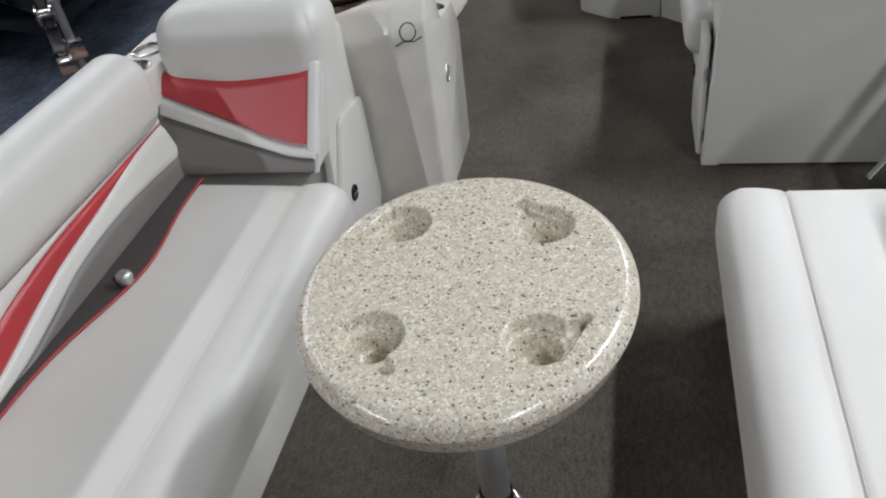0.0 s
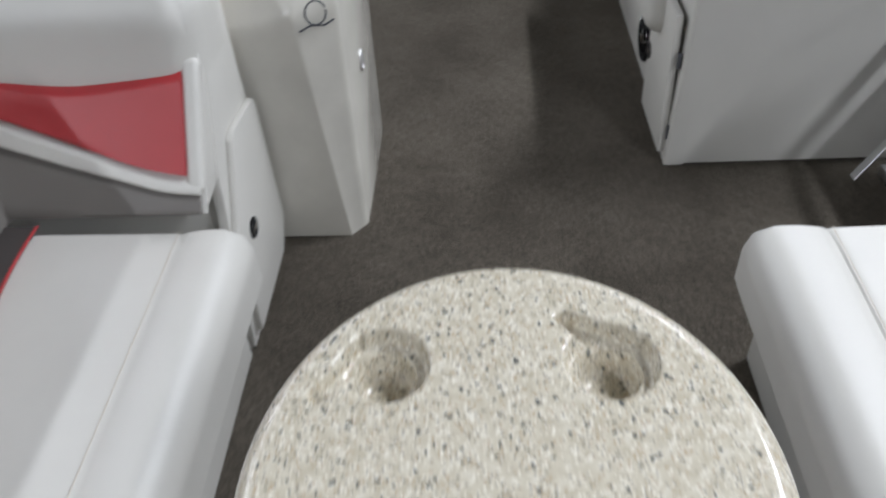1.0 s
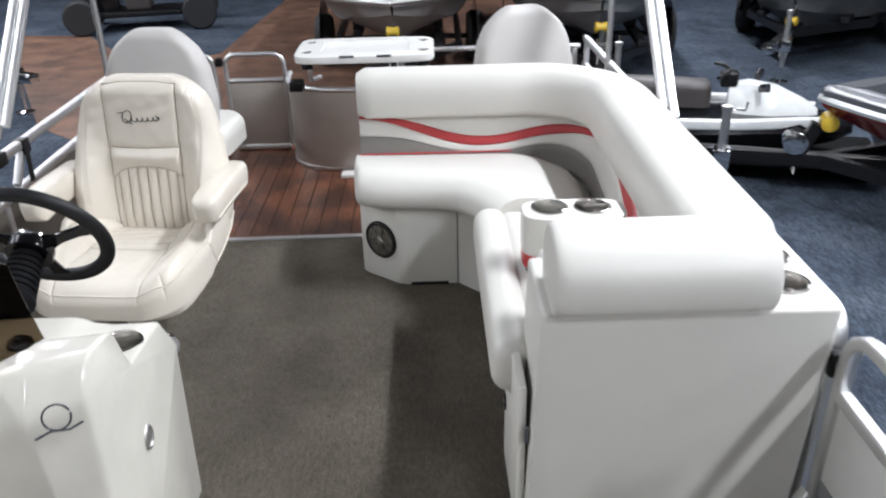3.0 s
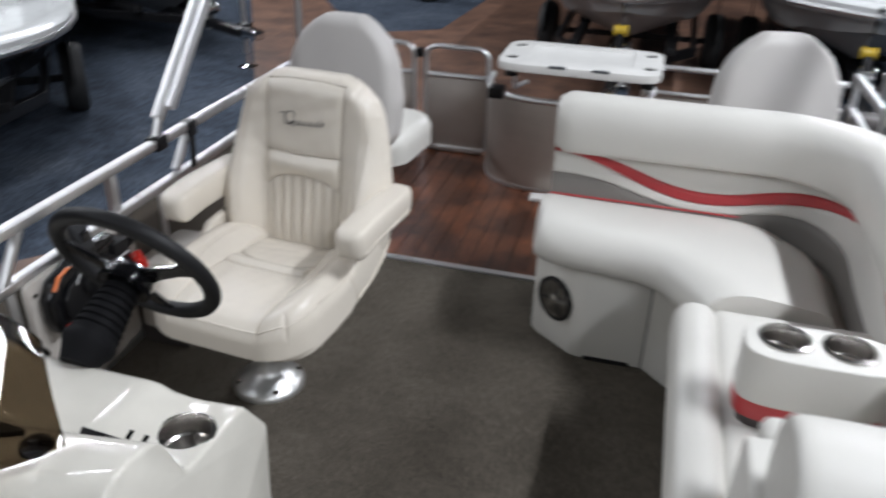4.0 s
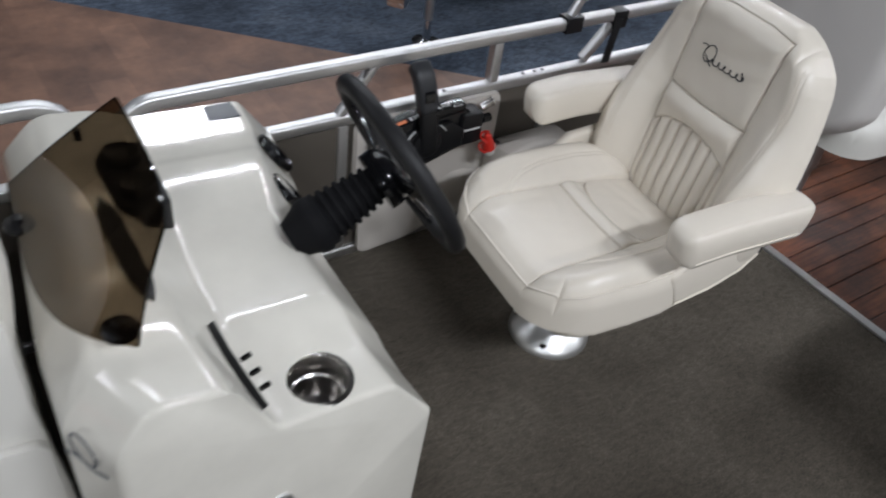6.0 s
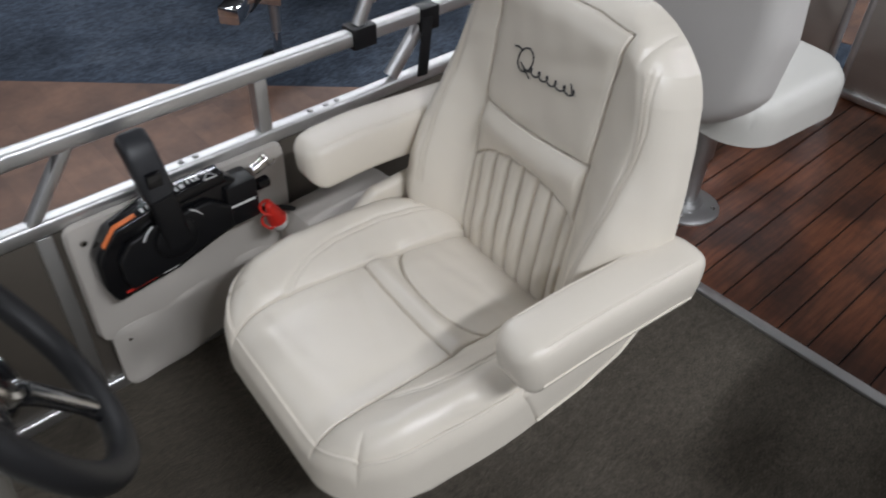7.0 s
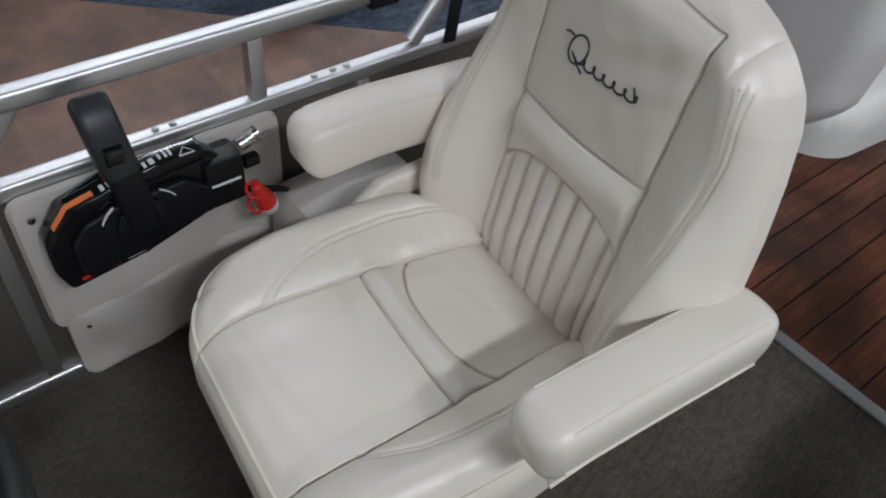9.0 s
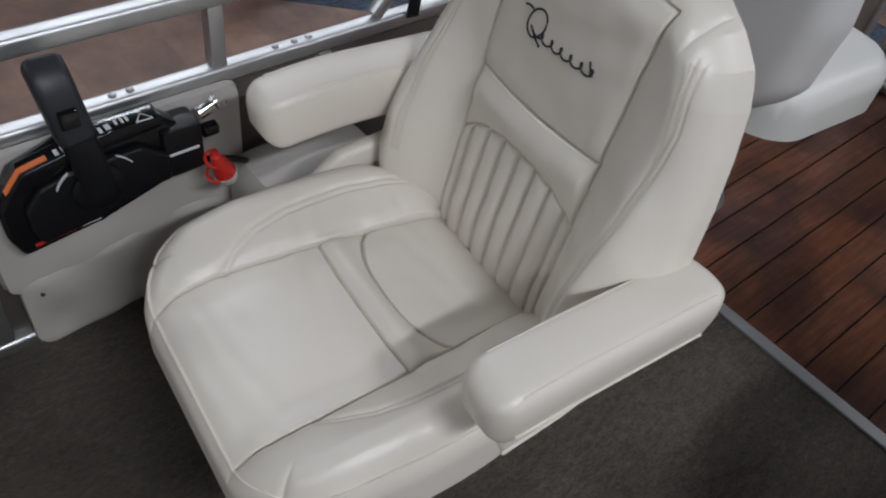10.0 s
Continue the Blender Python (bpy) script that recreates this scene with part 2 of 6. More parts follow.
def part(name, shape, mat, parent=None, label="", m=None, smooth=40):
    me = shape if isinstance(shape, bpy.types.Mesh) else mesh_of(shape, smooth)
    if not me.materials:
        me.materials.append(mat)
    ob = new(name, me)
    ob.parent = parent
    if m is not None:
        ob.matrix_basis = m
    return tagged(ob, label)


def thing(name, label, category, group="", kind="", at=(0, 0, 0), turn=0):
    ob = new(name)
    ob.empty_display_size = 0.05
    ob.matrix_basis = pose(*at, 0, 0, turn)
    return tagged(ob, label, category, group, kind)


def join(*shapes):
    """Several vertex-and-face pairs in one."""
    vs, fs = [], []
    for v, f in shapes:
        k = len(vs)
        vs += [tuple(p) for p in v]
        fs += [tuple(i + k for i in q) for q in f]
    return vs, fs


def moved(shape, m):
    return [tuple(m @ Vector(v)) for v in shape[0]], shape[1]


def box(x0, x1, y0, y1, z0, z1, r=0.006, seg=2):
    bm = bmesh.new()
    bmesh.ops.create_cube(bm, size=1)
    for v in bm.verts:
        v.co = Vector(((x0 + x1) / 2 + v.co.x * (x1 - x0), (y0 + y1) / 2 + v.co.y * (y1 - y0), (z0 + z1) / 2 + v.co.z * (z1 - z0)))
    if r:
        bmesh.ops.bevel(bm, geom=bm.edges[:], offset=r, segments=seg, profile=0.6, affect="EDGES", clamp_overlap=True)
    bm.verts.index_update()
    out = ([tuple(v.co) for v in bm.verts], [tuple(v.index for v in f.verts) for f in bm.faces])
    bm.free()
    return out


def prism(poly, z0, z1, r=0.006, seg=2, top=None):
    """An upright prism over a plan polygon; top: another polygon for its upper face."""
    bm = bmesh.new()
    lo = [bm.verts.new((x, y, z0)) for x, y in poly]
    hi = [bm.verts.new((p[0], p[1], p[2] if len(p) > 2 else z1)) for p in (top or poly)]
    n = len(poly)
    bm.faces.new(lo[::-1])
    bm.faces.new(hi)
    for i in range(n):
        bm.faces.new((lo[i], lo[(i + 1) % n], hi[(i + 1) % n], hi[i]))
    bmesh.ops.recalc_face_normals(bm, faces=bm.faces)
    if r:
        bmesh.ops.bevel(bm, geom=bm.edges[:], offset=r, segments=seg, profile=0.6, affect="EDGES", clamp_overlap=True)
    bm.verts.index_update()
    out = ([tuple(v.co) for v in bm.verts], [tuple(v.index for v in f.verts) for f in bm.faces])
    bm.free()
    return out


def ring_grid(rings, closed=True, caps=True):
    """Skin over rings of equally many points."""
    n = len(rings[0])
    vs = [tuple(p) for ring in rings for p in ring]
    fs = []
    last = n if closed else n - 1
    for i in range(len(rings) - 1):
        for j in range(last):
            k = (j + 1) % n
            fs.append((i * n + j, i * n + k, (i + 1) * n + k, (i + 1) * n + j))
    if caps and closed:
        fs.append(tuple(range(n))[::-1])
        fs.append(tuple(range((len(rings) - 1) * n, len(rings) * n)))
    return vs, fs


def lathe(profile, n=28, axis=(0, 0, 0), cap=True):
    ax, ay, az = axis
    rings = [[(ax + r * math.cos(2 * math.pi * i / n), ay + r * math.sin(2 * math.pi * i / n), az + z) for i in range(n)] for r, z in profile]
    v, f = ring_grid(rings)
    return v, f if cap else f[:-2] + f[-1:]


def circle(r, n=12):
    return [(r * math.cos(2 * math.pi * i / n), r * math.sin(2 * math.pi * i / n)) for i in range(n)]


def round_rect(w, h, r, seg=4):
    pts = []
    for cx, cy, a0 in ((w / 2 - r, h / 2 - r, 0), (-w / 2 + r, h / 2 - r, 90), (-w / 2 + r, -h / 2 + r, 180), (w / 2 - r, -h / 2 + r, 270)):
        for i in range(seg + 1):
            a = radians(a0 + 90 * i / seg)
            pts.append((cx + r * math.cos(a), cy + r * math.sin(a)))
    return pts


def smooth_path(pts, steps=8):
    """Catmull-Rom through the points."""
    p = [Vector(q) for q in pts]
    p = [p[0] * 2 - p[1]] + p + [p[-1] * 2 - p[-2]]
    out = []
    for i in range(1, len(p) - 2):
        for s in range(steps):
            t = s / steps
            a, b, c, d = p[i - 1], p[i], p[i + 1], p[i + 2]
            out.append(0.5 * ((2 * b) + (c - a) * t + (2 * a - 5 * b + 4 * c - d) * t * t + (3 * b - a - 3 * c + d) * t ** 3))
    return out + [p[-2]]


def fillet(pts, r, seg=5):
    """A polyline with its corners rounded."""
    p = [Vector(q) for q in pts]
    out = [p[0]]
    for a, b, c in zip(p, p[1:], p[2:]):
        d = min(r, (a - b).length * 0.49, (c - b).length * 0.49)
        s, e = b + (a - b).normalized() * d, b + (c - b).normalized() * d
        for i in range(seg + 1):
            t = i / seg
            out.append(s * (1 - t) ** 2 + b * 2 * t * (1 - t) + e * t * t)
    return out + [p[-1]]


def sweep(path, section, up=(0, 0, 1), round_ends=0.0, caps=True, closed=False):
    """A section (side, up) drawn along a path; round_ends: the length over which the ends close like a cushion's."""
    path = [Vector(q) for q in path]
    up = Vector(up)
    rings = []
    n = len(path)
    for i, p in enumerate(path):
        a, b = (path[i - 1], path[(i + 1) % n]) if closed else (path[max(i - 1, 0)], path[min(i + 1, n - 1)])
        d = (b - a).normalized()
        side = d.cross(up)
        side = side.normalized() if side.length > 1e-4 else Vector((1, 0, 0))
        u = side.cross(d).normalized()
        rings.append((p, d, side, u))
    out = []

    def ring(r, k, shift):
        p, d, side, u = r
        cx = sum(q[0] for q in section) / len(section)
        cy = sum(q[1] for q in section) / len(section)
        return [p + d * shift + side * (cx + (x - cx) * k) + u * (cy + (y - cy) * k) for x, y in section]
    if round_ends:
        w = min(max(q[0] for q in section) - min(q[0] for q in section), max(q[1] for q in section) - min(q[1] for q in section)) / 2
        for a in (85, 70, 52, 35, 18):
            out.append(ring(rings[0], 1 - (1 - math.cos(radians(a))) * min(1, round_ends / w), -round_ends * math.sin(radians(a))))
    out += [ring(r, 1, 0) for r in rings]
    if round_ends:
        for a in (18, 35, 52, 70, 85):
            out.append(ring(rings[-1], 1 - (1 - math.cos(radians(a))) * min(1, round_ends / w), round_ends * math.sin(radians(a))))
    if closed:
        out.append(out[0])
    return ring_grid(out, caps=caps and not closed)


def tube(path, r, n=10, **k):
    return sweep(path, circle(r, n), **k)


def edge_profile(s, a, r, h):
    """Along a cushion from its middle (0) over its rounded edge and down its side (1): how far out, how far down."""
    l1, l2, l3 = a - r, math.pi / 2 * r, max(h - r, 0)
    q = np.abs(s) * (l1 + l2 + l3)
    t = np.clip((q - l1) / r, 0, math.pi / 2)
    out = np.where(q < l1, q, l1 + r * np.sin(t))
    down = np.where(q < l1, 0, r - r * np.cos(t)) + np.clip(q - l1 - l2, 0, None)
    return np.sign(s) * out, down


def pad(a, b, h, r, n=40, m=40, corner=0.0, puff=0.0, shape=None, relief=None, fade=None):
    """A cushion over the plan -a..a, -b..b with its top at z = 0 and its foot at -h. shape(x, y) bends the plan, relief(x, y) lifts the top."""
    s = np.linspace(-1, 1, n + 1)
    t = np.linspace(-1, 1, m + 1)
    px, dx = edge_profile(s, a, r, h)
    py, dy = edge_profile(t, b, r, h)
    X, Y = np.meshgrid(px, py, indexing="ij")
    D = np.minimum(np.sqrt(np.add.outer(dx ** 2, dy ** 2)) if r else np.add.outer(dx, dy), h)
    if corner:
        qx, qy = np.abs(X) - (a - corner), np.abs(Y) - (b - corner)
        both = (qx > 0) & (qy > 0)
        k = np.maximum(qx, qy) / np.maximum(np.hypot(qx, qy), 1e-9)
        X = np.where(both, np.sign(X) * (a - corner + qx * k), X)
        Y = np.where(both, np.sign(Y) * (b - corner + qy * k), Y)
    top = np.clip(1 - D / max(fade or r, 1e-6), 0, 1)
    Z = -D + puff * np.clip(1 - (X / a) ** 2, 0, 1) * np.clip(1 - (Y / b) ** 2, 0, 1)
    if relief:
        Z = Z + relief(X, Y) * top
    if shape:
        X, Y = shape(X, Y)
    vs = np.stack([X, Y, Z], -1).reshape(-1, 3)
    idx = np.arange((n + 1) * (m + 1)).reshape(n + 1, m + 1)
    fs = np.stack([idx[:-1, :-1], idx[1:, :-1], idx[1:, 1:], idx[:-1, 1:]], -1).reshape(-1, 4).tolist()
    rim = [*idx[:, 0], *idx[-1, 1:], *idx[-2::-1, -1], *idx[0, -2:0:-1]]
    fs.append([int(i) for i in rim[::-1]])
    return vs.tolist(), fs


def seam_depth(X, Y, line, width, depth):
    """A groove along a polyline."""
    best = np.full(X.shape, 1e9)
    for (x0, y0), (x1, y1) in zip(line, line[1:]):
        dx, dy = x1 - x0, y1 - y0
        t = np.clip(((X - x0) * dx + (Y - y0) * dy) / max(dx * dx + dy * dy, 1e-12), 0, 1)
        best = np.minimum(best, np.hypot(X - x0 - t * dx, Y - y0 - t * dy))
    return -depth * np.exp(-(best / width) ** 2)


def band(place, s0, s1, lo, hi, n=60, m=8, puff=0.006, thick=0.012):
    """A padded panel on the surface place(s, h, out), between the heights lo(s) and hi(s)."""
    ss = np.linspace(s0, s1, n + 1)
    front, back = [], []
    for s in ss:
        a, b = lo(s), hi(s)
        b = max(b, a + 0.0005)
        row = []
        for j in range(m + 1):
            v = j / m
            e = min(v, 1 - v) * (b - a)
            bulge = puff * min(1.0, math.sqrt(max(e, 0) / 0.008)) if e < 0.008 else puff
            row.append(place(s, a + (b - a) * v, thick - puff + bulge))
        front.append(row)
        back.append([place(s, b, 0.0), place(s, a, 0.0)])
    return ring_grid([f + k for f, k in zip(front, back)])


def curve_of(pairs):
    xs, ys = [p[0] for p in pairs], [p[1] for p in pairs]
    k = np.linspace(xs[0], xs[-1], 200)
    y = np.interp(k, xs, ys)
    w = 9
    y = np.convolve(np.pad(y, w, mode="edge"), np.ones(2 * w + 1) / (2 * w + 1), "valid")
    return lambda s: float(np.interp(s, k, y))

# ---- the building ----
def cut(shape, cutters):
    """A shape with other shapes taken out of it."""
    obs = []
    for s in (shape, *cutters):
        obs.append(new("blank", mesh_of(s, 0)))
    for c in obs[1:]:
        md = obs[0].modifiers.new("cut", "BOOLEAN")
        md.object, md.solver = c, "EXACT"
    me = bpy.data.meshes.new_from_object(obs[0].evaluated_get(bpy.context.evaluated_depsgraph_get()))
    for o in obs:
        bpy.data.objects.remove(o)
    me.shade_smooth()
    me.set_sharp_from_angle(angle=radians(40))
    return me


def structure(name, shape, mat, label, smooth=0):
    return tagged(part(name, shape, mat, None, "", None, smooth), label, "", "", "structure")


structure("ground", box(-16, 16, -12, 26, FLOOR_Z - 0.1, FLOOR_Z, 0), BLUE_CARPET, "mottled blue-grey showroom carpet")
for poly in (((-9, -1.7), (-9, -9), (-2.4, -9), (-2.4, 5.8), (-3.2, 4.9)),
             ((-2.5, 7.6), (1.5, 8.0), (2.5, 17.5), (-2.3, 17.5), (-2.6, 11.9), (-3.6, 11.3), (-5.0, 13.4), (-6.4, 13.6), (-3.78, 8.7))):
    structure("floor_laminate", prism(poly, FLOOR_Z, FLOOR_Z + 0.004, 0), LAMINATE, "brown slate-print laminate showroom floor")
structure("wall_north", box(-16, 16, 26, 26.2, FLOOR_Z, CEILING_Z, 0), WALL_PAINT, "dark painted showroom wall")
structure("wall_south", box(-16, 16, -12.2, -12, FLOOR_Z, CEILING_Z, 0), WALL_PAINT, "dark painted showroom wall")
structure("wall_east", box(16, 16.2, -12, 26, FLOOR_Z, CEILING_Z, 0), WALL_PAINT, "dark painted showroom wall")
structure("wall_west", box(-16.2, -16, -12, 26, FLOOR_Z, CEILING_Z, 0), WALL_PAINT, "dark painted showroom wall")
structure("ceiling", box(-16, 16, -12, 26, CEILING_Z, CEILING_Z + 0.2, 0), CEILING_PAINT, "dark showroom ceiling")

# ---- the deck of the boat ----
DECK_Y0, TRIM_Y, STERN_Y = -1.7, 3.872, 5.16
structure("floor_carpet", box(-1.26, 1.26, DECK_Y0, TRIM_Y, -0.06, 0, 0.004), CARPET, "taupe low-pile marine carpet on the boat deck")
structure("trim", box(-1.26, 1.26, TRIM_Y + 0.001, TRIM_Y + 0.032, -0.05, 0.006, 0.003), ALU_X, "aluminium strip between carpet and teak-look deck")
teak_deck = structure("floor_teak", box(-1.26, 1.26, TRIM_Y + 0.033, STERN_Y, -0.06, -0.004, 0), BLACK_RUBBER, "teak-look vinyl plank flooring with dark caulk lines")
PLANK = 0.0765
plank_me = mesh_of(box(-PLANK / 2 + 0.0022, PLANK / 2 - 0.0022, TRIM_Y + 0.034, STERN_Y - 0.002, -0.004, 0.0, 0.0012, 1), 0)
for i in range(33):
    part("plank", plank_me, TEAK, teak_deck, "", pose(-1.224 + PLANK * i, 0, 0))
for px in (-0.85, 0.85):
    hull = thing("pontoon", "aluminium pontoon tube under the boat deck", "pontoon", "pontoons", at=(px, 0, FLOOR_Z))
    prof = [(0.02, -1.9), (0.2, -1.75), (0.3, -1.45), (0.3, 4.9), (0.29, 5.1)]
    part("hull_tube", [(x, z, y + 0.55) for x, y, z in lathe(prof, 28)[0]] and ([(x, z, y + 0.55) for x, y, z in lathe(prof, 28)[0]], lathe(prof, 28)[1]), ALU_DULL, hull)
    for sy in (-0.6, 1.6, 3.8):
        part("bunk", box(-0.22, 0.22, sy - 0.15, sy + 0.15, 0, 0.34, 0.01), BLACK_RUBBER, hull)
    part("bracket", box(-0.12, 0.12, -1.4, 5.0, 0.84, 0.89, 0.004), ALU_DULL, hull)

# ---- fences and gates ----
SQ = round_rect(0.032, 0.032, 0.007, 3)
RAIL_X = -1.2


def rail(name, pts, parent, mat=ALU, section=SQ, r=0.05, up=(0, 0, 1), label=""):
    return part(name, sweep(fillet(pts, r, 6) if r else pts, section, up=up), mat, parent, label)


def post(parent, x, y, z0, z1, w=0.028):
    return part("post", box(x - w / 2, x + w / 2, y - w / 2, y + w / 2, z0, z1, 0.004), ALU, parent)


star = thing("deck_fence", "aluminium tube fence with taupe sheet along the helm side", "fence", "deck fences", at=(RAIL_X, 2.09, 0))


def at(parent, *objs):
    for o in objs:
        o.matrix_basis = Matrix.Translation(-parent.matrix_basis.translation) @ o.matrix_basis
    return objs[0]


at(star, rail("top_rail", [(RAIL_X, 2.1, 0.46), (RAIL_X, 2.1, 0.606), (RAIL_X, 5.1, 0.612)], star, r=0.09, up=(1, 0, 0)))
at(star, rail("middle_rail", [(RAIL_X, 2.12, 0.459), (RAIL_X, 5.1, 0.459)], star, r=0))
at(star, rail("bottom_rail", [(RAIL_X, 2.12, 0.016), (RAIL_X, 5.1, 0.016)], star, r=0))
for y, z0, z1 in ((2.1, 0.0, 0.46), (2.62, 0.033, 0.442), (3.085, 0.476, 0.592), (3.3, 0.033, 0.442), (4.2, 0.033, 0.442), (4.2, 0.476, 0.594), (5.06, 0.0, 0.594)):
    at(star, post(star, RAIL_X, y, z0, z1))
at(star, part("brace", sweep([(RAIL_X, 2.612, 0.47), (RAIL_X, 2.706, 0.596)], round_rect(0.02, 0.028, 0.004, 2), up=(1, 0, 0)), ALU, star))
at(star, part("sheet", box(RAIL_X - 0.004, RAIL_X + 0.004, 2.115, 5.05, 0.03, 0.445, 0.001), FENCE_DARK, star, "taupe aluminium sheet"))
for y in (2.9, 2.93, 3.2, 3.24, 3.27):
    at(star, part("rivet", lathe([(0.007, 0), (0.006, 0.004), (0.002, 0.006)], 10, (RAIL_X, y, 0.475)), ALU, star))

bowf = thing("deck_fence", "aluminium tube fence behind the bow bench", "fence", "deck fences", at=(RAIL_X, 0, 0))
at(bowf, rail("top_rail", [(RAIL_X, -1.65, 0.2), (RAIL_X, -1.65, 0.64), (RAIL_X, 2.0, 0.64), (RAIL_X, 2.0, 0.46)], bowf, r=0.09, up=(1, 0, 0)))
at(bowf, rail("middle_rail", [(RAIL_X, -1.6, 0.459), (RAIL_X, 1.98, 0.459)], bowf, r=0))
at(bowf, rail("bottom_rail", [(RAIL_X, -1.6, 0.016), (RAIL_X, 1.98, 0.016)], bowf, r=0))
at(bowf, post(bowf, RAIL_X, 2.0, 0.0, 0.46))
at(bowf, post(bowf, RAIL_X, -1.65, 0.0, 0.3))
at(bowf, part("sheet", box(RAIL_X - 0.004, RAIL_X + 0.004, -1.6, 1.985, 0.03, 0.445, 0.001), FENCE_DARK, bowf, "taupe aluminium sheet"))

portf = thing("deck_fence", "aluminium tube fence behind the corner lounge", "fence", "deck fences", at=(1.23, 2.08, 0))
at(portf, rail("top_rail", [(1.23, 2.1, 0.2), (1.23, 2.1, 0.635), (1.23, 5.1, 0.6)], portf, r=0.07, up=(1, 0, 0)))
at(portf, rail("middle_rail", [(1.23, 2.12, 0.459), (1.23, 5.1, 0.459)], portf, r=0))
at(portf, part("sheet", box(1.226, 1.234, 2.12, 5.06, 0.03, 0.445, 0.001), FENCE_DARK, portf))
at(portf, post(portf, 1.23, 2.1, 0.0, 0.3, 0.034))
at(portf, post(portf, 1.23, 5.06, 0.0, 0.585))

gate = thing("boarding_gate", "closed side gate, white over grey sheet in aluminium tube", "gate", at=(1.22, 1.75, 0))
at(gate, rail("gate_frame", [(1.22, 2.03, 0.02), (1.22, 2.03, 0.652), (1.22, 1.46, 0.652), (1.22, 1.46, 0.02)], gate, r=0.1, up=(1, 0, 0)))
at(gate, rail("middle_rail", [(1.22, 2.015, 0.485), (1.22, 1.475, 0.485)], gate, r=0))
at(gate, rail("bottom_rail", [(1.22, 2.015, 0.026), (1.22, 1.475, 0.026)], gate, r=0))
at(gate, part("upper_sheet", box(1.216, 1.224, 1.476, 2.014, 0.252, 0.470, 0.001), FENCE_WHITE, gate, "white sheet"))
at(gate, part("lower_sheet", box(1.216, 1.223, 1.476, 2.014, 0.042, 0.251, 0.001), FENCE_GREY, gate, "grey sheet"))
at(gate, part("sticker", box(1.207, 1.218, 1.60, 1.75, 0.5012, 0.5022, 0), YELLOW, gate, "yellow sticker", smooth=0))
at(gate, part("kick_stop", sweep([(1.055, 1.985, 0.012), (1.19, 2.02, 0.215)], round_rect(0.006, 0.03, 0.002, 1), up=(0, 1, 0)), ALU_X, gate, "flat aluminium gate stop"))
at(gate, part("hinge_block", box(1.14, 1.2, 1.95, 2.02, 0.0, 0.03, 0.004), ALU_X, gate))
at(gate, part("latch", box(1.20, 1.245, 2.05, 2.075, 0.51, 0.57, 0.004), BLACK_PLASTIC, gate, "black latch block"))
bowp = thing("deck_fence", "aluminium tube fence, white over grey, beside the bow bench", "fence", "deck fences", at=(1.22, 0, 0))
at(bowp, rail("top_rail", [(1.22, 1.41, 0.02), (1.22, 1.41, 0.652), (1.22, -1.65, 0.652), (1.22, -1.65, 0.02)], bowp, r=0.1, up=(1, 0, 0)))
at(bowp, rail("middle_rail", [(1.22, 1.395, 0.485), (1.22, -1.63, 0.485)], bowp, r=0))
at(bowp, part("upper_sheet", box(1.216, 1.224, -1.63, 1.394, 0.252, 0.470, 0.001), FENCE_WHITE, bowp, "white sheet"))
at(bowp, part("lower_sheet", box(1.216, 1.223, -1.63, 1.394, 0.03, 0.251, 0.001), FENCE_GREY, bowp, "grey sheet"))

SY = 5.1
sternf = thing("stern_fence", "champagne brushed aluminium stern fence with looped gate", "fence", "deck fences", at=(-0.8, SY, 0))
at(sternf, rail("gate_loop", [(-0.80, SY, 0.03), (-0.80, SY, 0.563), (-0.47, SY, 0.563), (-0.47, SY, 0.03)], sternf, r=0.07, up=(0, 1, 0), section=circle(0.013, 10)))
at(sternf, rail("side_loop", [(-1.18, SY, 0.03), (-1.18, SY, 0.563), (-0.865, SY, 0.563), (-0.865, SY, 0.03)], sternf, r=0.07, up=(0, 1, 0), section=circle(0.013, 10)))
for x0, x1 in ((-1.17, -0.875), (-0.79, -0.48)):
    at(sternf, rail("cross_rail", [(x0, SY, 0.415), (x1, SY, 0.415)], sternf, ALU_X, circle(0.014, 10), r=0))
    at(sternf, rail("foot_rail", [(x0, SY, 0.02), (x1, SY, 0.02)], sternf, ALU_X, r=0))
    at(sternf, part("sheet", box(x0 - 0.003, x1 + 0.003, SY - 0.004, SY + 0.004, 0.035, 0.402, 0.001), FENCE_SKIN, sternf))
at(sternf, part("latch", box(-0.85, -0.815, SY - 0.02, SY + 0.02, 0.50, 0.545, 0.004), BLACK_PLASTIC, sternf))
at(sternf, rail("upper_rail", [(0.30, SY, 0.562), (1.2, SY, 0.562)], sternf, ALU_X, circle(0.014, 10), r=0))
at(sternf, rail("cross_rail", [(0.30, SY, 0.436), (1.2, SY, 0.436)], sternf, ALU_X, circle(0.014, 10), r=0))
at(sternf, part("sheet", box(0.36, 1.2, SY - 0.004, SY + 0.004, 0.02, 0.424, 0.001), FENCE_SKIN, sternf))
at(sternf, post(sternf, 1.17, SY, 0, 0.55))

# the curved bulkhead that the cleaning table stands over
well = thing("motor_well_fence", "bowed champagne aluminium bulkhead with a tube rim", "fence", at=(-0.05, 4.95, 0))
arc = [(-0.44, SY), (-0.43, 4.96), (-0.39, 4.84), (-0.30, 4.755), (-0.17, 4.715), (0.05, 4.71), (0.22, 4.74), (0.31, 4.83), (0.345, 4.95), (0.35, SY)]
arc3 = smooth_path([(x, y, 0.0) for x, y in arc], 6)
at(well, part("sheet", sweep([p + Vector((0, 0, 0.225)) for p in arc3], [(-0.003, -0.222), (0.003, -0.222), (0.003, 0.222), (-0.003, 0.222)]), FENCE_SKIN, well))
at(well, part("rim", sweep([p + Vector((0, 0, 0.452)) for p in arc3], circle(0.015, 10)), ALU_X, well, "aluminium tube rim"))
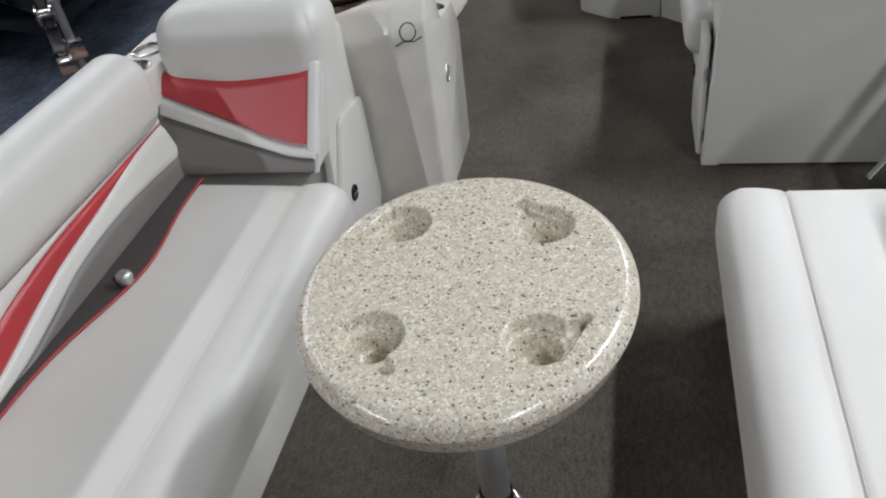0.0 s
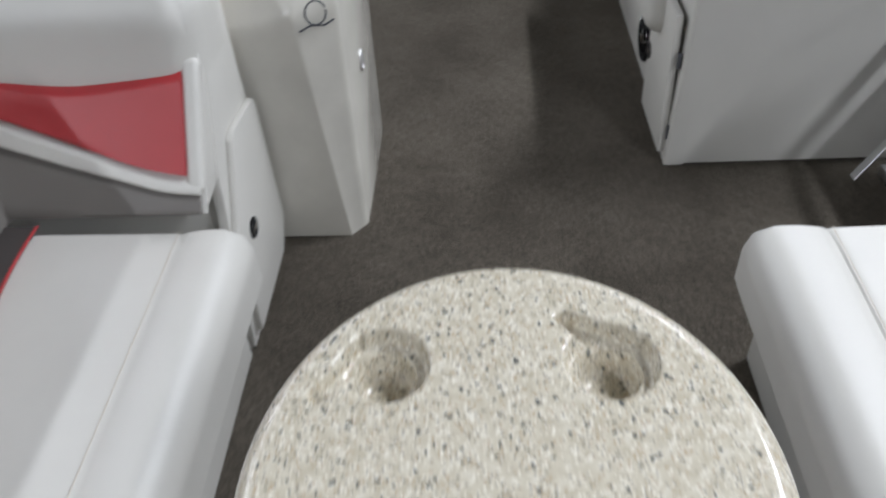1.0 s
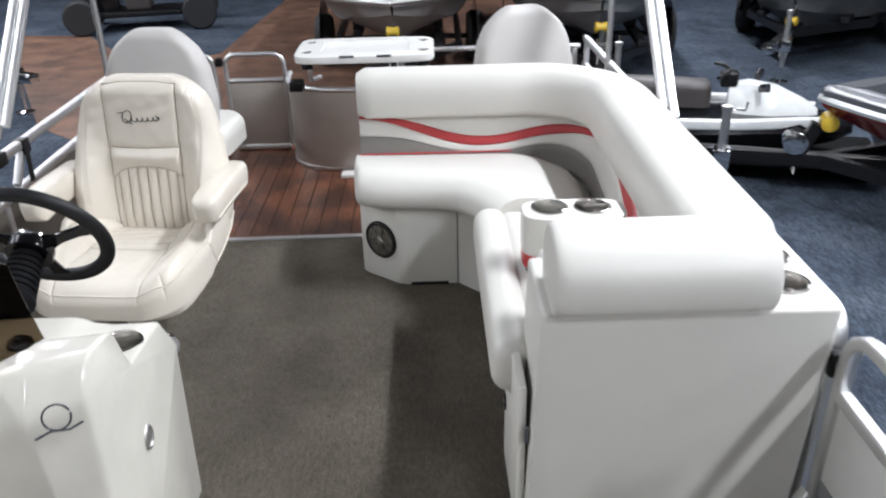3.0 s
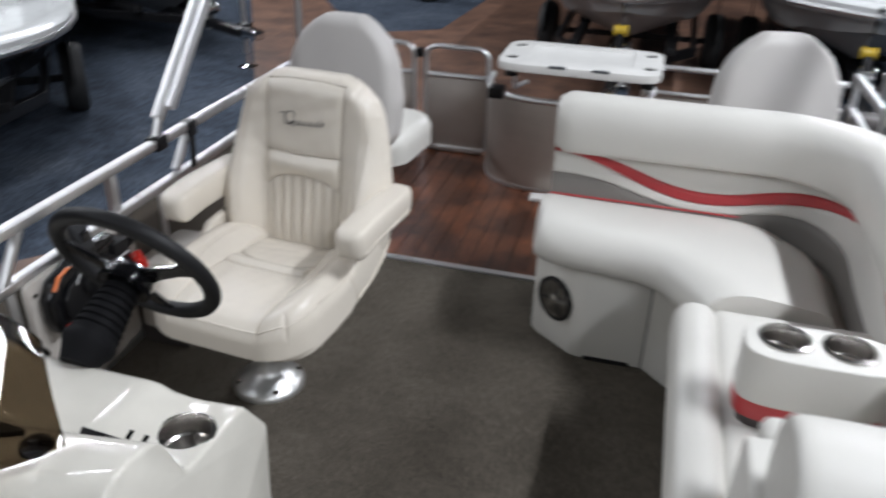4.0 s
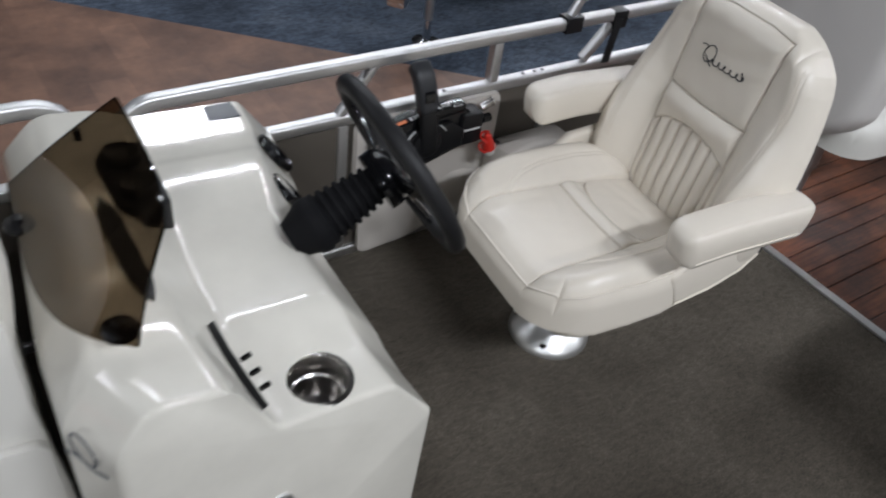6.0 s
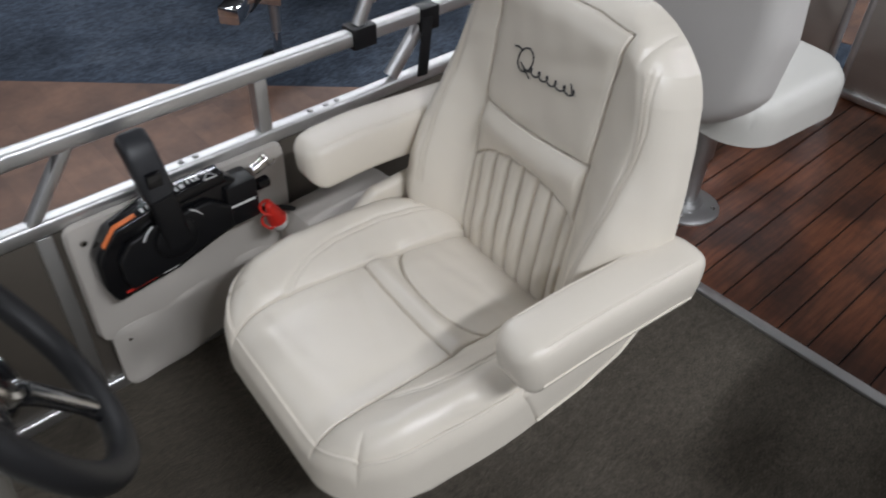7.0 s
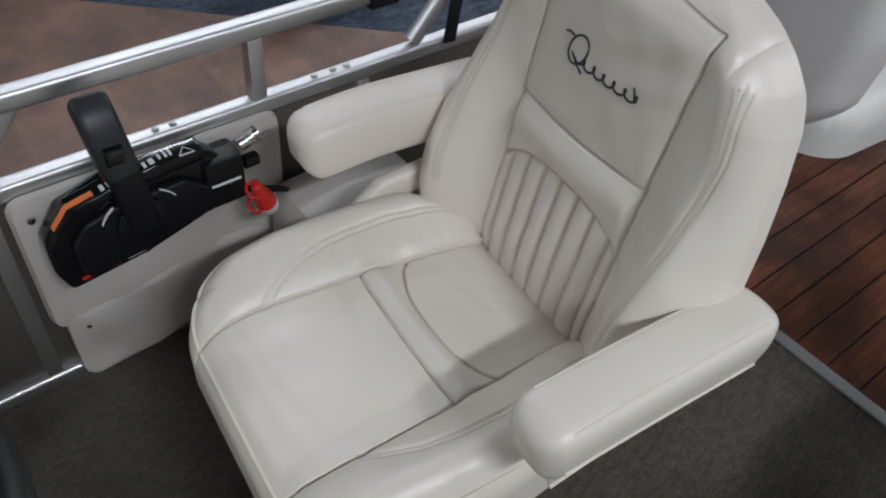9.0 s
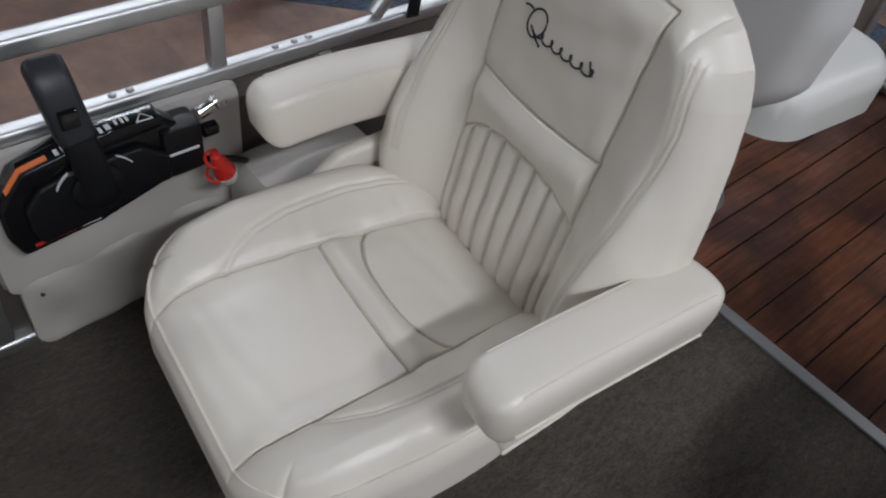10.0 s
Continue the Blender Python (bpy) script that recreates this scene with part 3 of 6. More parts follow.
at(well, part("foot_rim", sweep([p + Vector((0, 0, 0.012)) for p in arc3], round_rect(0.012, 0.022, 0.003, 2)), ALU_X, well))
at(well, part("floor_plate", box(-0.14, 0.12, 4.60, 4.67, 0.0005, 0.02, 0.004), WHITE_PLASTIC, well, "white hinge plate on the deck"))

# ---- small fittings shared by several things ----
def cup_holder(parent, x, y, z, r=0.046, deep=0.075):
    prof = [(r + 0.009, 0.0), (r + 0.009, 0.003), (r + 0.002, 0.0048), (r, 0.002), (r - 0.002, -deep * 0.45), (r - 0.006, -deep * 0.5), (r - 0.009, -deep + 0.006), (r - 0.014, -deep), (r * 0.5, -deep - 0.001), (r * 0.45, -deep + 0.003), (0.004, -deep + 0.003)]
    return part("cup_holder", lathe(prof, 32, (x, y, z), False), CUP_STEEL, parent, "polished steel cup holder")


def cup_hole(x, y, z, r=0.047, deep=0.082):
    return lathe([(r, -deep), (r, 0.05)], 32, (x, y, z))


def speaker(parent, m, r=0.078):
    sp = part("speaker", lathe([(r, 0), (r, 0.008), (r - 0.006, 0.013), (r - 0.013, 0.012), (r - 0.016, 0.007), (0.040, 0.002), (0.020, 0.001), (0.004, 0.003)], 36, (0, 0, 0), False), MATTE_BLACK, parent, "round black speaker with chrome spokes", m)
    part("chrome_ring", lathe([(r - 0.004, 0.010), (r - 0.005, 0.0125), (r - 0.008, 0.0125), (r - 0.009, 0.010)], 36), CHROME, sp)
    for i in range(6):
        a = i * math.pi / 3
        part("spoke", sweep([(0.012 * math.cos(a), 0.012 * math.sin(a), 0.010), (0.04 * math.cos(a + 0.1), 0.04 * math.sin(a + 0.1), 0.013), ((r - 0.010) * math.cos(a + 0.25), (r - 0.010) * math.sin(a + 0.25), 0.010)], round_rect(0.0055, 0.004, 0.0015, 1)), CHROME if i % 2 == 0 else BLACK_PLASTIC, sp)
    part("hub", lathe([(0.016, 0.008), (0.016, 0.014), (0.008, 0.018), (0.001, 0.018)], 16), CHROME, sp)
    return sp


def thumb_latch(parent, m):
    la = part("latch", lathe([(0.026, 0), (0.026, 0.004), (0.021, 0.006), (0.019, 0.002), (0.003, 0.0015)], 24), BLACK_PLASTIC, parent, "round black flush latch", m)
    part("latch_tab", box(-0.005, 0.005, -0.018, 0.018, 0.002, 0.007, 0.002), CHROME, la)
    return la


def stitch(parent, pts, r=0.0008, mat=None, closed=False):
    return part("stitching", tube(pts, r, 5, closed=closed), mat or THREAD, parent)


# ---- bow benches ----
def bow_bench(sgn, front, seam, foot, rear, y0, y1, label, full):
    b = thing("bow_bench", label, "bench", "bow benches", at=(sgn * 0.8, (y0 + y1) / 2, 0))
    X = lambda v: sgn * v
    lo, hi = sorted((X(foot), X(1.15)))
    base = at(b, part("base", box(lo, hi, y0, y1 - 0.005, 0, 0.30, 0.008), WHITE_VINYL, b, "white vinyl-covered base"))
    # the seat: a flat field and a fat front roll behind a sewn seam
    half = (y1 - y0) / 2
    mid = (y0 + y1) / 2
    w = (rear - front) / 2 + 0.06
    cx = (front + rear) / 2 + 0.06

    def relief(Xg, Yg):
        xw = cx + Xg
        z = seam_depth(Xg, Yg, [(seam - cx, -half), (seam - cx, half)], 0.004, 0.0042)
        roll = np.clip((seam - xw) / (seam - front), 0, 1)
        return z + 0.010 * np.sin(np.pi * np.clip(roll, 0, 1)) * (roll > 0) + 0.006 * np.clip((xw - seam) / 0.3, 0, 1)
    sh = pad(w, half, 0.13, 0.058, 70, 60, corner=0.05, relief=relief)
    sh = ([(X(cx + p[0]), mid + p[1], 0.42 + p[2]) for p in sh[0]], sh[1])
    at(b, part("seat_cushion", sh, WHITE_VINYL, b, "white vinyl seat cushion"))
    at(b, stitch(b, [(X(seam + 0.006), y0 + 0.06 + (y1 - y0 - 0.1) * i / 20, 0.4225) for i in range(21)]))
    # dark rear strip behind a wavy red piping
    wave = curve_of([(y0, 0.96), (0.45, 0.955), (0.62, 0.955), (0.75, 0.925), (0.9, 0.872), (1.03, 0.871), (1.21, 0.912), (y1, 0.906)])
    off = rear - 0.915
    ys = np.linspace(y0 + 0.02, y1 - 0.02, 60)
    top = [[(X(wave(y) + off), y, 0.426), (X(wave(y) + off), y, 0.4325), (X(rear + 0.09), y, 0.4325), (X(rear + 0.09), y, 0.426)] for y in ys]
    at(b, part("rear_strip", ring_grid(top), DARK_VINYL, b, "dark grey strip along the back of the seat"))
    at(b, part("piping", tube([(X(wave(y) + off), y, 0.432) for y in ys], 0.0032, 6), RED_VINYL, b, "red piping"))
    if full:
        at(b, part("buckle", lathe([(0.013, 0), (0.018, 0.008), (0.021, 0.020), (0.019, 0.031), (0.011, 0.038), (0.002, 0.039)], 24, (X(0.885), 0.902, 0.430)), ALU_DULL, b, "round grey knob on a dark strap"))
        at(b, part("strap", box(X(0.9) - 0.01, X(0.9) + 0.01, 0.89, 0.915, 0.433, 0.462, 0.003), DARK_VINYL, b))
    # the side back with its stripes
    y2 = y1 + 0.045 if full else y1 - 0.02

    def place(y, h, out):
        lean = 0.30 * h
        return (X(rear + 0.07 + lean - out), y, 0.425 + h)
    H = 0.20
    red_hi = curve_of([(y0, 0.15), (0.1, 0.10), (0.45, 0.075), (0.6, 0.11), (0.74, 0.13), (0.85, 0.143), (1.1, 0.148), (1.27, 0.151), (1.5, 0.151)])
    red_lo = curve_of([(y0, 0.10), (0.1, 0.045), (0.5, 0.024), (0.65, 0.06), (0.79, 0.09), (0.9, 0.106), (1.05, 0.115), (1.2, 0.136), (1.27, 0.149), (1.5, 0.150)])
    white_lo = curve_of([(y0, 0.04), (0.1, 0.004), (0.54, 0.003), (0.7, 0.02), (0.83, 0.056), (0.94, 0.070), (1.21, 0.072), (1.41, 0.051), (1.5, 0.048)])
    at(b, part("top_panel", band(place, y0, y2, lambda y: red_hi(y) + 0.002, lambda y: H, 50), WHITE_VINYL, b))
    at(b, part("red_panel", band(place, y0, y2, red_lo, red_hi, 50), RED_VINYL, b, "curved red vinyl stripe"))
    at(b, part("white_panel", band(place, y0, y2, white_lo, lambda y: red_lo(y) - 0.001, 50), WHITE_VINYL, b))
    at(b, part("grey_panel", band(place, y0, y2, lambda y: 0.0, lambda y: white_lo(y) - 0.001, 50), GREY_VINYL, b, "grey vinyl stripe"))
    sec = round_rect(0.17, 0.232, 0.078, 6)
    zc = 0.700
    at(b, part("top_pad", sweep([(X(rear + 0.145), y0 + 0.08, zc), (X(rear + 0.145), (y0 + y2) / 2, zc), (X(rear + 0.145), y2 - 0.06, zc)], sec, round_ends=0.06), WHITE_VINYL, b, "fat white vinyl headrest roll"))
    lo, hi = sorted((X(rear + 0.16), X(1.17)))
    at(b, part("back_shell", box(lo, hi, y0, y2, 0.30, 0.66, 0.008), WHITE_VINYL, b))
    return b


bow_bench(-1, 0.455, 0.592, 0.548, 0.905, -1.25, 1.385, "white vinyl bow bench with red and grey striped backrest", True)
bow_bench(1, 0.512, 0.664, 0.600, 0.962, -1.25, 1.352, "white vinyl bow bench beside the side gate", False)

# the end back of the starboard bench, against the console
end = thing("bench_end_unit", "white lounge end with padded back, red panel and storage door", "bench", at=(-0.75, 1.6, 0))
at(end, part("body", prism([(-0.572, 1.43), (-0.572, 1.785), (-1.16, 1.785), (-1.16, 1.43)], 0, 0.70, 0.01, top=[(-0.572, 1.63, 0.70), (-0.572, 1.785, 0.70), (-1.16, 1.79, 0.70), (-1.16, 1.63, 0.70)]), WHITE_VINYL, end))


def end_place(x, h, out):
    return (x, 1.390 + 0.78 * h - out, 0.435 + h)


def spline(xs, ys):
    pts = smooth_path([(x, y, 0) for x, y in zip(xs, ys)], 10)
    return lambda x: float(np.interp(x, [q.x for q in pts], [q.y for q in pts]))


r_lo = spline((-1.06, -0.92, -0.796, -0.69, -0.62, -0.54), (0.190, 0.149, 0.113, 0.080, 0.064, 0.054))
r_hi = spline((-1.06, -0.95, -0.826, -0.70, -0.54), (0.245, 0.226, 0.212, 0.220, 0.244))
w_lo = spline((-1.06, -0.92, -0.833, -0.70, -0.625, -0.54), (0.141, 0.107, 0.085, 0.054, 0.038, 0.031))
at(end, part("back_panel", band(end_place, -1.045, -0.545, lambda x: 0.0, lambda x: 0.235, 20, 10, 0.002, 0.004), WHITE_VINYL, end))
at(end, part("red_panel", band(end_place, -1.04, -0.582, r_lo, r_hi, 50, 16, 0.026, 0.022), RED_VINYL, end, "puffed red vinyl panel"))
at(end, part("white_panel", band(end_place, -1.04, -0.556, w_lo, lambda x: r_lo(x) - 0.001, 40, 10, 0.012, 0.020), WHITE_VINYL, end))
at(end, part("grey_panel", band(end_place, -1.04, -0.558, lambda x: 0.0, lambda x: w_lo(x) - 0.001, 40, 8, 0.008, 0.014), GREY_VINYL, end, "grey vinyl lower panel"))
edge = [Vector(end_place(-0.567, h, -0.005)) for h in np.linspace(0.040, 0.232, 14)]
at(end, part("side_border", sweep(edge, round_rect(0.036, 0.040, 0.015, 5), up=(1, 0, 0), round_ends=0.016), WHITE_VINYL, end, "padded white edge beside the red panel"))
psh = pad(0.257, 0.122, 0.190, 0.080, 50, 50, corner=0.075, puff=0.010)
at(end, part("head_pad", ([(-0.797 + p[0], 1.684 + p[1] + 0.16 * (p[2] + 0.09), 0.830 + p[2] - 0.020 * (1 - (p[0] / 0.257) ** 2) * (p[2] < -0.10)) for p in psh[0]], psh[1]), WHITE_VINYL, end, "fat white vinyl head pad"))
ledge = cut(box(-1.185, -1.035, 1.465, 1.80, 0.60, 0.705, 0.012), [cup_hole(-1.105, 1.53, 0.705), cup_hole(-1.12, 1.66, 0.705)])
at(end, part("ledge", ledge, WHITE_VINYL, end, "white ledge with two cup holders"))
at(end, cup_holder(end, -1.105, 1.53, 0.705))
at(end, cup_holder(end, -1.12, 1.66, 0.705))
# a side board with a storage door on the aisle side
SX = -0.569


def side_board(poly, x0, x1, r):
    v, f = prism([(y, z) for y, z in poly], x0, x1, r)
    return [(p[2], p[0], p[1]) for p in v], f


at(end, part("cheek", side_board([(1.400, 0.432), (1.455, 0.523), (1.520, 0.607), (1.600, 0.705), (1.665, 0.712), (1.52, 0.44)], -0.580, -0.549, 0.010), WHITE_VINYL, end))
at(end, part("side_board", side_board([(1.40, 0.0), (1.796, 0.0), (1.797, 0.31), (1.780, 0.56), (1.782, 0.705), (1.768, 0.722), (1.645, 0.722), (1.625, 0.705), (1.49, 0.45)], SX, SX + 0.024, 0.006), WHITE_VINYL, end))
door = at(end, part("door", side_board([(1.43, 0.03), (1.72, 0.03), (1.792, 0.10), (1.786, 0.455), (1.770, 0.472), (1.605, 0.492), (1.580, 0.480), (1.465, 0.310)], SX + 0.024, SX + 0.042, 0.007), WHITE_VINYL, end, "white storage door"))
thumb_latch(door, pose(SX + 0.042, 1.550, 0.256, 0, 90, 0))

# ---- table ----
table = thing("pedestal_table", "oval speckled granite-look table with four moulded cup recesses", "table", at=(0.040, 0.590, 0))
TA, TB, TT, TR = 0.278, 0.311, 0.066, 0.03


def table_top():
    n = 330
    s = np.linspace(-1, 1, n + 1)
    U, V = np.meshgrid(s, s, indexing="ij")
    rad = np.maximum(np.abs(U), np.abs(V))
    ang = np.arctan2(V, U)
    p, d = edge_profile(rad, 0.3, TR, TT)
    p = np.where(d > TR, p - 0.35 * (d - TR) ** 1.0, p)
    X, Y = np.cos(ang) * p * TA / 0.3, np.sin(ang) * p * TB / 0.3
    Z = -d
    for cx, cy, turn in ((-0.136, 0.142, 212), (0.117, 0.143, 127), (-0.12, -0.142, -55), (0.133, -0.135, 38)):
        q = np.hypot(X - cx, Y - cy)
        step = lambda e, w: 1 / (1 + np.exp(np.clip(e / w, -40, 40)))
        dep = 0.025 * step(q - 0.050, 0.0011)
        dep = np.maximum(dep, 0.062 * step(q - 0.036, 0.0010) - 0.012 * np.clip((q - 0.02) / 0.016, 0, 1) ** 2)
        a = radians(turn)
        along = (X - cx) * math.cos(a) + (Y - cy) * math.sin(a)
        side = -(X - cx) * math.sin(a) + (Y - cy) * math.cos(a)
        wid = 0.0566 - 0.577 * along
        tail = step(-side - wid, 0.0011) * step(side - 0.004, 0.0014) * step(along - 0.088, 0.0011) * step(-along, 0.0012)
        tip = np.hypot(along - 0.079, side + 0.004)
        Z = Z - np.maximum(np.maximum(dep, 0.023 * tail), 0.030 * step(tip - 0.008, 0.0012))
    vs = np.stack([X, Y, Z], -1).reshape(-1, 3)
    idx = np.arange((n + 1) ** 2).reshape(n + 1, n + 1)
    fs = np.stack([idx[:-1, :-1], idx[1:, :-1], idx[1:, 1:], idx[:-1, 1:]], -1).reshape(-1, 4).tolist()
    rim = [*idx[:, 0], *idx[-1, 1:], *idx[-2::-1, -1], *idx[0, -2:0:-1]]
    fs.append([int(i) for i in rim[::-1]])
    return vs.tolist(), fs


part("tabletop", table_top(), GRANITE, table, "", pose(0, 0, 0.745), 60)
part("leg", lathe([(0.030, 0.02), (0.030, 0.40), (0.026, 0.405), (0.026, 0.69)], 24), ALU_DULL, table, "grey aluminium pedestal tube")
part("collar", lathe([(0.034, 0.10), (0.036, 0.105), (0.036, 0.165), (0.033, 0.172), (0.031, 0.172), (0.031, 0.10)], 28), BLACK_GLOSS, table, "dark collar on the pedestal")
part("base_plate", lathe([(0.10, 0.0), (0.10, 0.006), (0.085, 0.02), (0.062, 0.06), (0.054, 0.10), (0.050, 0.118), (0.042, 0.124), (0.034, 0.124)], 36), CHROME, table, "chrome floor socket")
part("mounting_plate", lathe([(0.09, 0.668), (0.09, 0.683), (0.03, 0.683)], 24), ALU_DULL, table)

# ---- helm console ----
console = thing("helm_console", "cream gelcoat helm console with smoked windscreen and cup tray", "console", at=(-0.72, 2.05, 0))


def ease(e):
    e = min(max(e, 0.0), 1.0)
    return e * e * (3 - 2 * e)


def tray_z(x):
    """The deck behind the crest: a low cup tray, a fold up to the middle field, a fold down at the fence end."""
    return 0.588 + 0.026 * ease((-0.425 - x) / 0.07) - 0.014 * ease((-0.93 - x) / 0.06)


def rear_y(x):
    """The deck's rear edge, drawn in where the steering column stands."""
    return float(np.interp(x, (-1.15, -1.04, -0.88, -0.74, -0.5, -0.3), (2.332, 2.318, 2.282, 2.246, 2.242, 2.252)))


def console_body():
    """Rings across the console, each a station of front face, crest, tray and rear; the chamfer's two edges slant."""
    rings = []
    corner = lambda z: -0.348 - 0.088 * z
    aisle = lambda z: -0.309
    stations = [(lambda z, x=x: x) for x in (-1.15, -1.05, -0.985, -0.96, -0.935, -0.85, -0.75, -0.65, -0.58, -0.52, -0.497, -0.475, -0.45)]
    stations += [lambda z: corner(z) - 0.006, corner, lambda z: corner(z) + 0.006]
    stations += [lambda z, k=k: corner(z) * (1 - k) + aisle(z) * k for k in (0.35, 0.7)]
    stations += [lambda z: aisle(z) - 0.010, lambda z: aisle(z) - 0.003, aisle, lambda z: aisle(z) + 0.003]
    for i, station in enumerate(stations):
        last = i - len(stations) + 2
        inset = (0.002, 0.008)[last] if last >= 0 else 0.0
        xt = station(0.66)

        def front(z):
            x, xc = station(z), corner(z)
            y = 1.808 - 0.004 * z + float(np.interp(x, (-1.1, -0.6), (0.05, 0.0)))
            if x > xc:
                y += (x - xc) / (aisle(z) - xc) * 0.046
            return y
        shoulder = float(np.interp(xt, (-1.1, -0.6, -0.42, -0.30), (0.60, 0.622, 0.660, 0.690)))
        top = float(np.interp(xt, (-1.1, -0.85, -0.6, -0.45, -0.30), (0.655, 0.69, 0.70, 0.728, 0.738)))
        crest0 = front(shoulder) + float(np.interp(xt, (-0.6, -0.42, -0.3), (0.075, 0.06, 0.045)))
        crest1 = float(np.interp(xt, (-1.1, -0.6, -0.45, -0.3), (2.03, 1.985, 1.985, 1.995)))
        tz = tray_z(xt)
        p = [Vector(q) for q in ((front(0), 0.0, 0), (front(shoulder), shoulder - 0.02, 0), (crest0, top, 0), (crest1, top - 0.012, 0), (crest1 + 0.07, tz + 0.012, 0), (rear_y(xt), tz, 0), (rear_y(xt) + 0.082, tz - 0.112, 0), (rear_y(xt) + 0.070, 0.0, 0))]
        rad = (0, 0.024, 0.030, 0.018, 0.016, 0.016, 0.012, 0)
        pts = []
        for j, q in enumerate(p):
            if not rad[j]:
                pts.append(q)
                continue
            a, c = p[j - 1], p[j + 1]
            d = min(rad[j], (a - q).length * 0.45, (c - q).length * 0.45)
            s, e = q + (a - q).normalized() * d, q + (c - q).normalized() * d
            for k in range(6):
                t = k / 5
                pts.append(s * (1 - t) ** 2 + q * 2 * t * (1 - t) + e * t * t)
        ring = []
        for j, q in enumerate(pts):
            yy = q.x + inset * (1 if q.x < 2.05 else -1)
            zz = q.y - (inset if q.y > 0.2 else 0)
            ring.append((station(min(zz, 0.66)) + 0.016 * zz - 0.010, yy, zz))
        rings.append(ring)
    return ring_grid(rings)


CUP_C = (-0.366, 2.150)
cz = tray_z(-0.366) + 0.002
at(console, part("body", cut(console_body(), [cup_hole(*CUP_C, cz)]), GELCOAT, console))
at(console, cup_holder(console, *CUP_C, cz + 0.001))


def resample(pts, n):
    """n points at even steps along a line of points."""
    pts = [Vector(p) for p in pts]
    run = np.concatenate([[0], np.cumsum([(b - a).length for a, b in zip(pts, pts[1:])])])
    at_s = np.linspace(0, run[-1], n)
    return [Vector(np.interp(v, run, [p[k] for p in pts]) for k in range(3)) for v in at_s]


def fair(pts):
    """The same line drawn with one cubic for each axis, free of waves."""
    s = np.linspace(0, 1, len(pts))
    fits = [np.polyval(np.polyfit(s, [p[k] for p in pts], 3), s) for k in range(3)]
    return [Vector(p) for p in zip(*fits)]


def screen_shape():
    low = resample(smooth_path([(-0.782, 1.842, 0.768), (-0.738, 1.832, 0.724), (-0.666, 1.828, 0.709), (-0.584, 1.830, 0.720), (-0.505, 1.844, 0.726), (-0.430, 1.872, 0.758), (-0.386, 1.915, 0.762)], 8), 40)
    top = resample(smooth_path([(-0.688, 1.995, 0.934), (-0.623, 1.998, 0.920), (-0.552, 1.998, 0.909), (-0.493, 1.990, 0.897), (-0.453, 1.980, 0.886)], 8), 40)
    low, top = fair(low), fair(top)
    m = 10
    front, back = [], []
    for a, b in zip(low, top):
        row = []
        for j in range(m + 1):
            t = j / m
            p = a.lerp(b, t) + Vector((0, -1, 0.6)).normalized() * 0.004 * math.sin(math.pi * t)
            row.append(p)
        front.append(row)
        back.append([p + Vector((0.0, 0.004, -0.0025)) for p in reversed(row)])
    return ring_grid([f + k for f, k in zip(front, back)])


# black trim along the rear edge of the crest and a gauge binnacle on the step, under the windscreen
crest_z = lambda x: float(np.interp(x, (-1.1, -0.85, -0.6, -0.45), (0.655, 0.69, 0.70, 0.728)))
pad_rows = []
for x in np.linspace(-0.80, -0.515, 14):
    z = crest_z(x) - 0.006
    w = 0.017 * (1 - abs((x + 0.657) / 0.146) ** 4)
    pad_rows.append([(x, 1.966 - w, z - 0.008), (x, 1.966 - w, z + 0.006), (x, 1.966 + w, z + 0.005), (x, 1.966 + w, z - 0.012)])
at(console, part("dash_trim", ring_grid(pad_rows), BLACK_RUBBER, console, "black trim under the windscreen"))
at(console, part("gauge_binnacle", prism([(-0.95, 2.015), (-0.90, 1.985), (-0.76, 1.985), (-0.725, 2.02), (-0.75, 2.068), (-0.93, 2.074)], 0.60, 0.696, 0.014, 3), BLACK_RUBBER, console, "black gauge binnacle"))
for gx in (-0.885, -0.79):
    at(console, part("gauge_pod", lathe([(0.032, -0.012), (0.032, 0.010), (0.028, 0.016), (0.024, 0.013), (0.003, 0.012)], 20, (gx, 2.028, 0.696)), BLACK_RUBBER, console))
screen = at(console, part("windscreen", screen_shape(), SMOKED, console, "smoked acrylic windscreen"))
screen.visible_shadow = False
for p in ((-0.428, 1.905, 0.757), (-0.735, 1.840, 0.722)):
    at(console, part("screen_knob", lathe([(0.024, 0.0), (0.022, 0.008), (0.010, 0.012), (0.009, 0.018), (0.002, 0.019)], 20, p), BLACK_PLASTIC, console, "black windscreen knob"))
at(console, part("screen_knob", lathe([(0.007, 0), (0.007, 0.02), (0.002, 0.022)], 12, (-0.961, 1.977, 0.700)), BLACK_PLASTIC, console))

# toggles on the step above the cup tray; black strip paints its shadow gap
strip = at(console, part("switch_panel", sweep([(-0.325, 2.050, 0.632), (-0.37, 2.040, 0.650), (-0.42, 2.032, 0.665), (-0.47, 2.030, 0.672)], round_rect(0.006, 0.013, 0.002, 2), up=(0, 0.65, 0.76)), BLACK_PLASTIC, console, "black strip for the shadow gap under the toggle switches"))
for i, (x, y, z) in enumerate(((-0.35, 2.054, 0.643), (-0.375, 2.050, 0.650), (-0.40, 2.047, 0.657))):
    part("toggle_switch", tube([(x, y, z), (x + 0.002, y + 0.014, z + 0.008)], 0.0042, 8), BLACK_GLOSS, strip)
at(console, part("vent", box(-1.146, -1.086, 2.206, 2.316, tray_z(-1.11) - 0.004, tray_z(-1.11) + 0.004, 0.002), GREY_PLASTIC, console, "dark vent slot in the dash"))
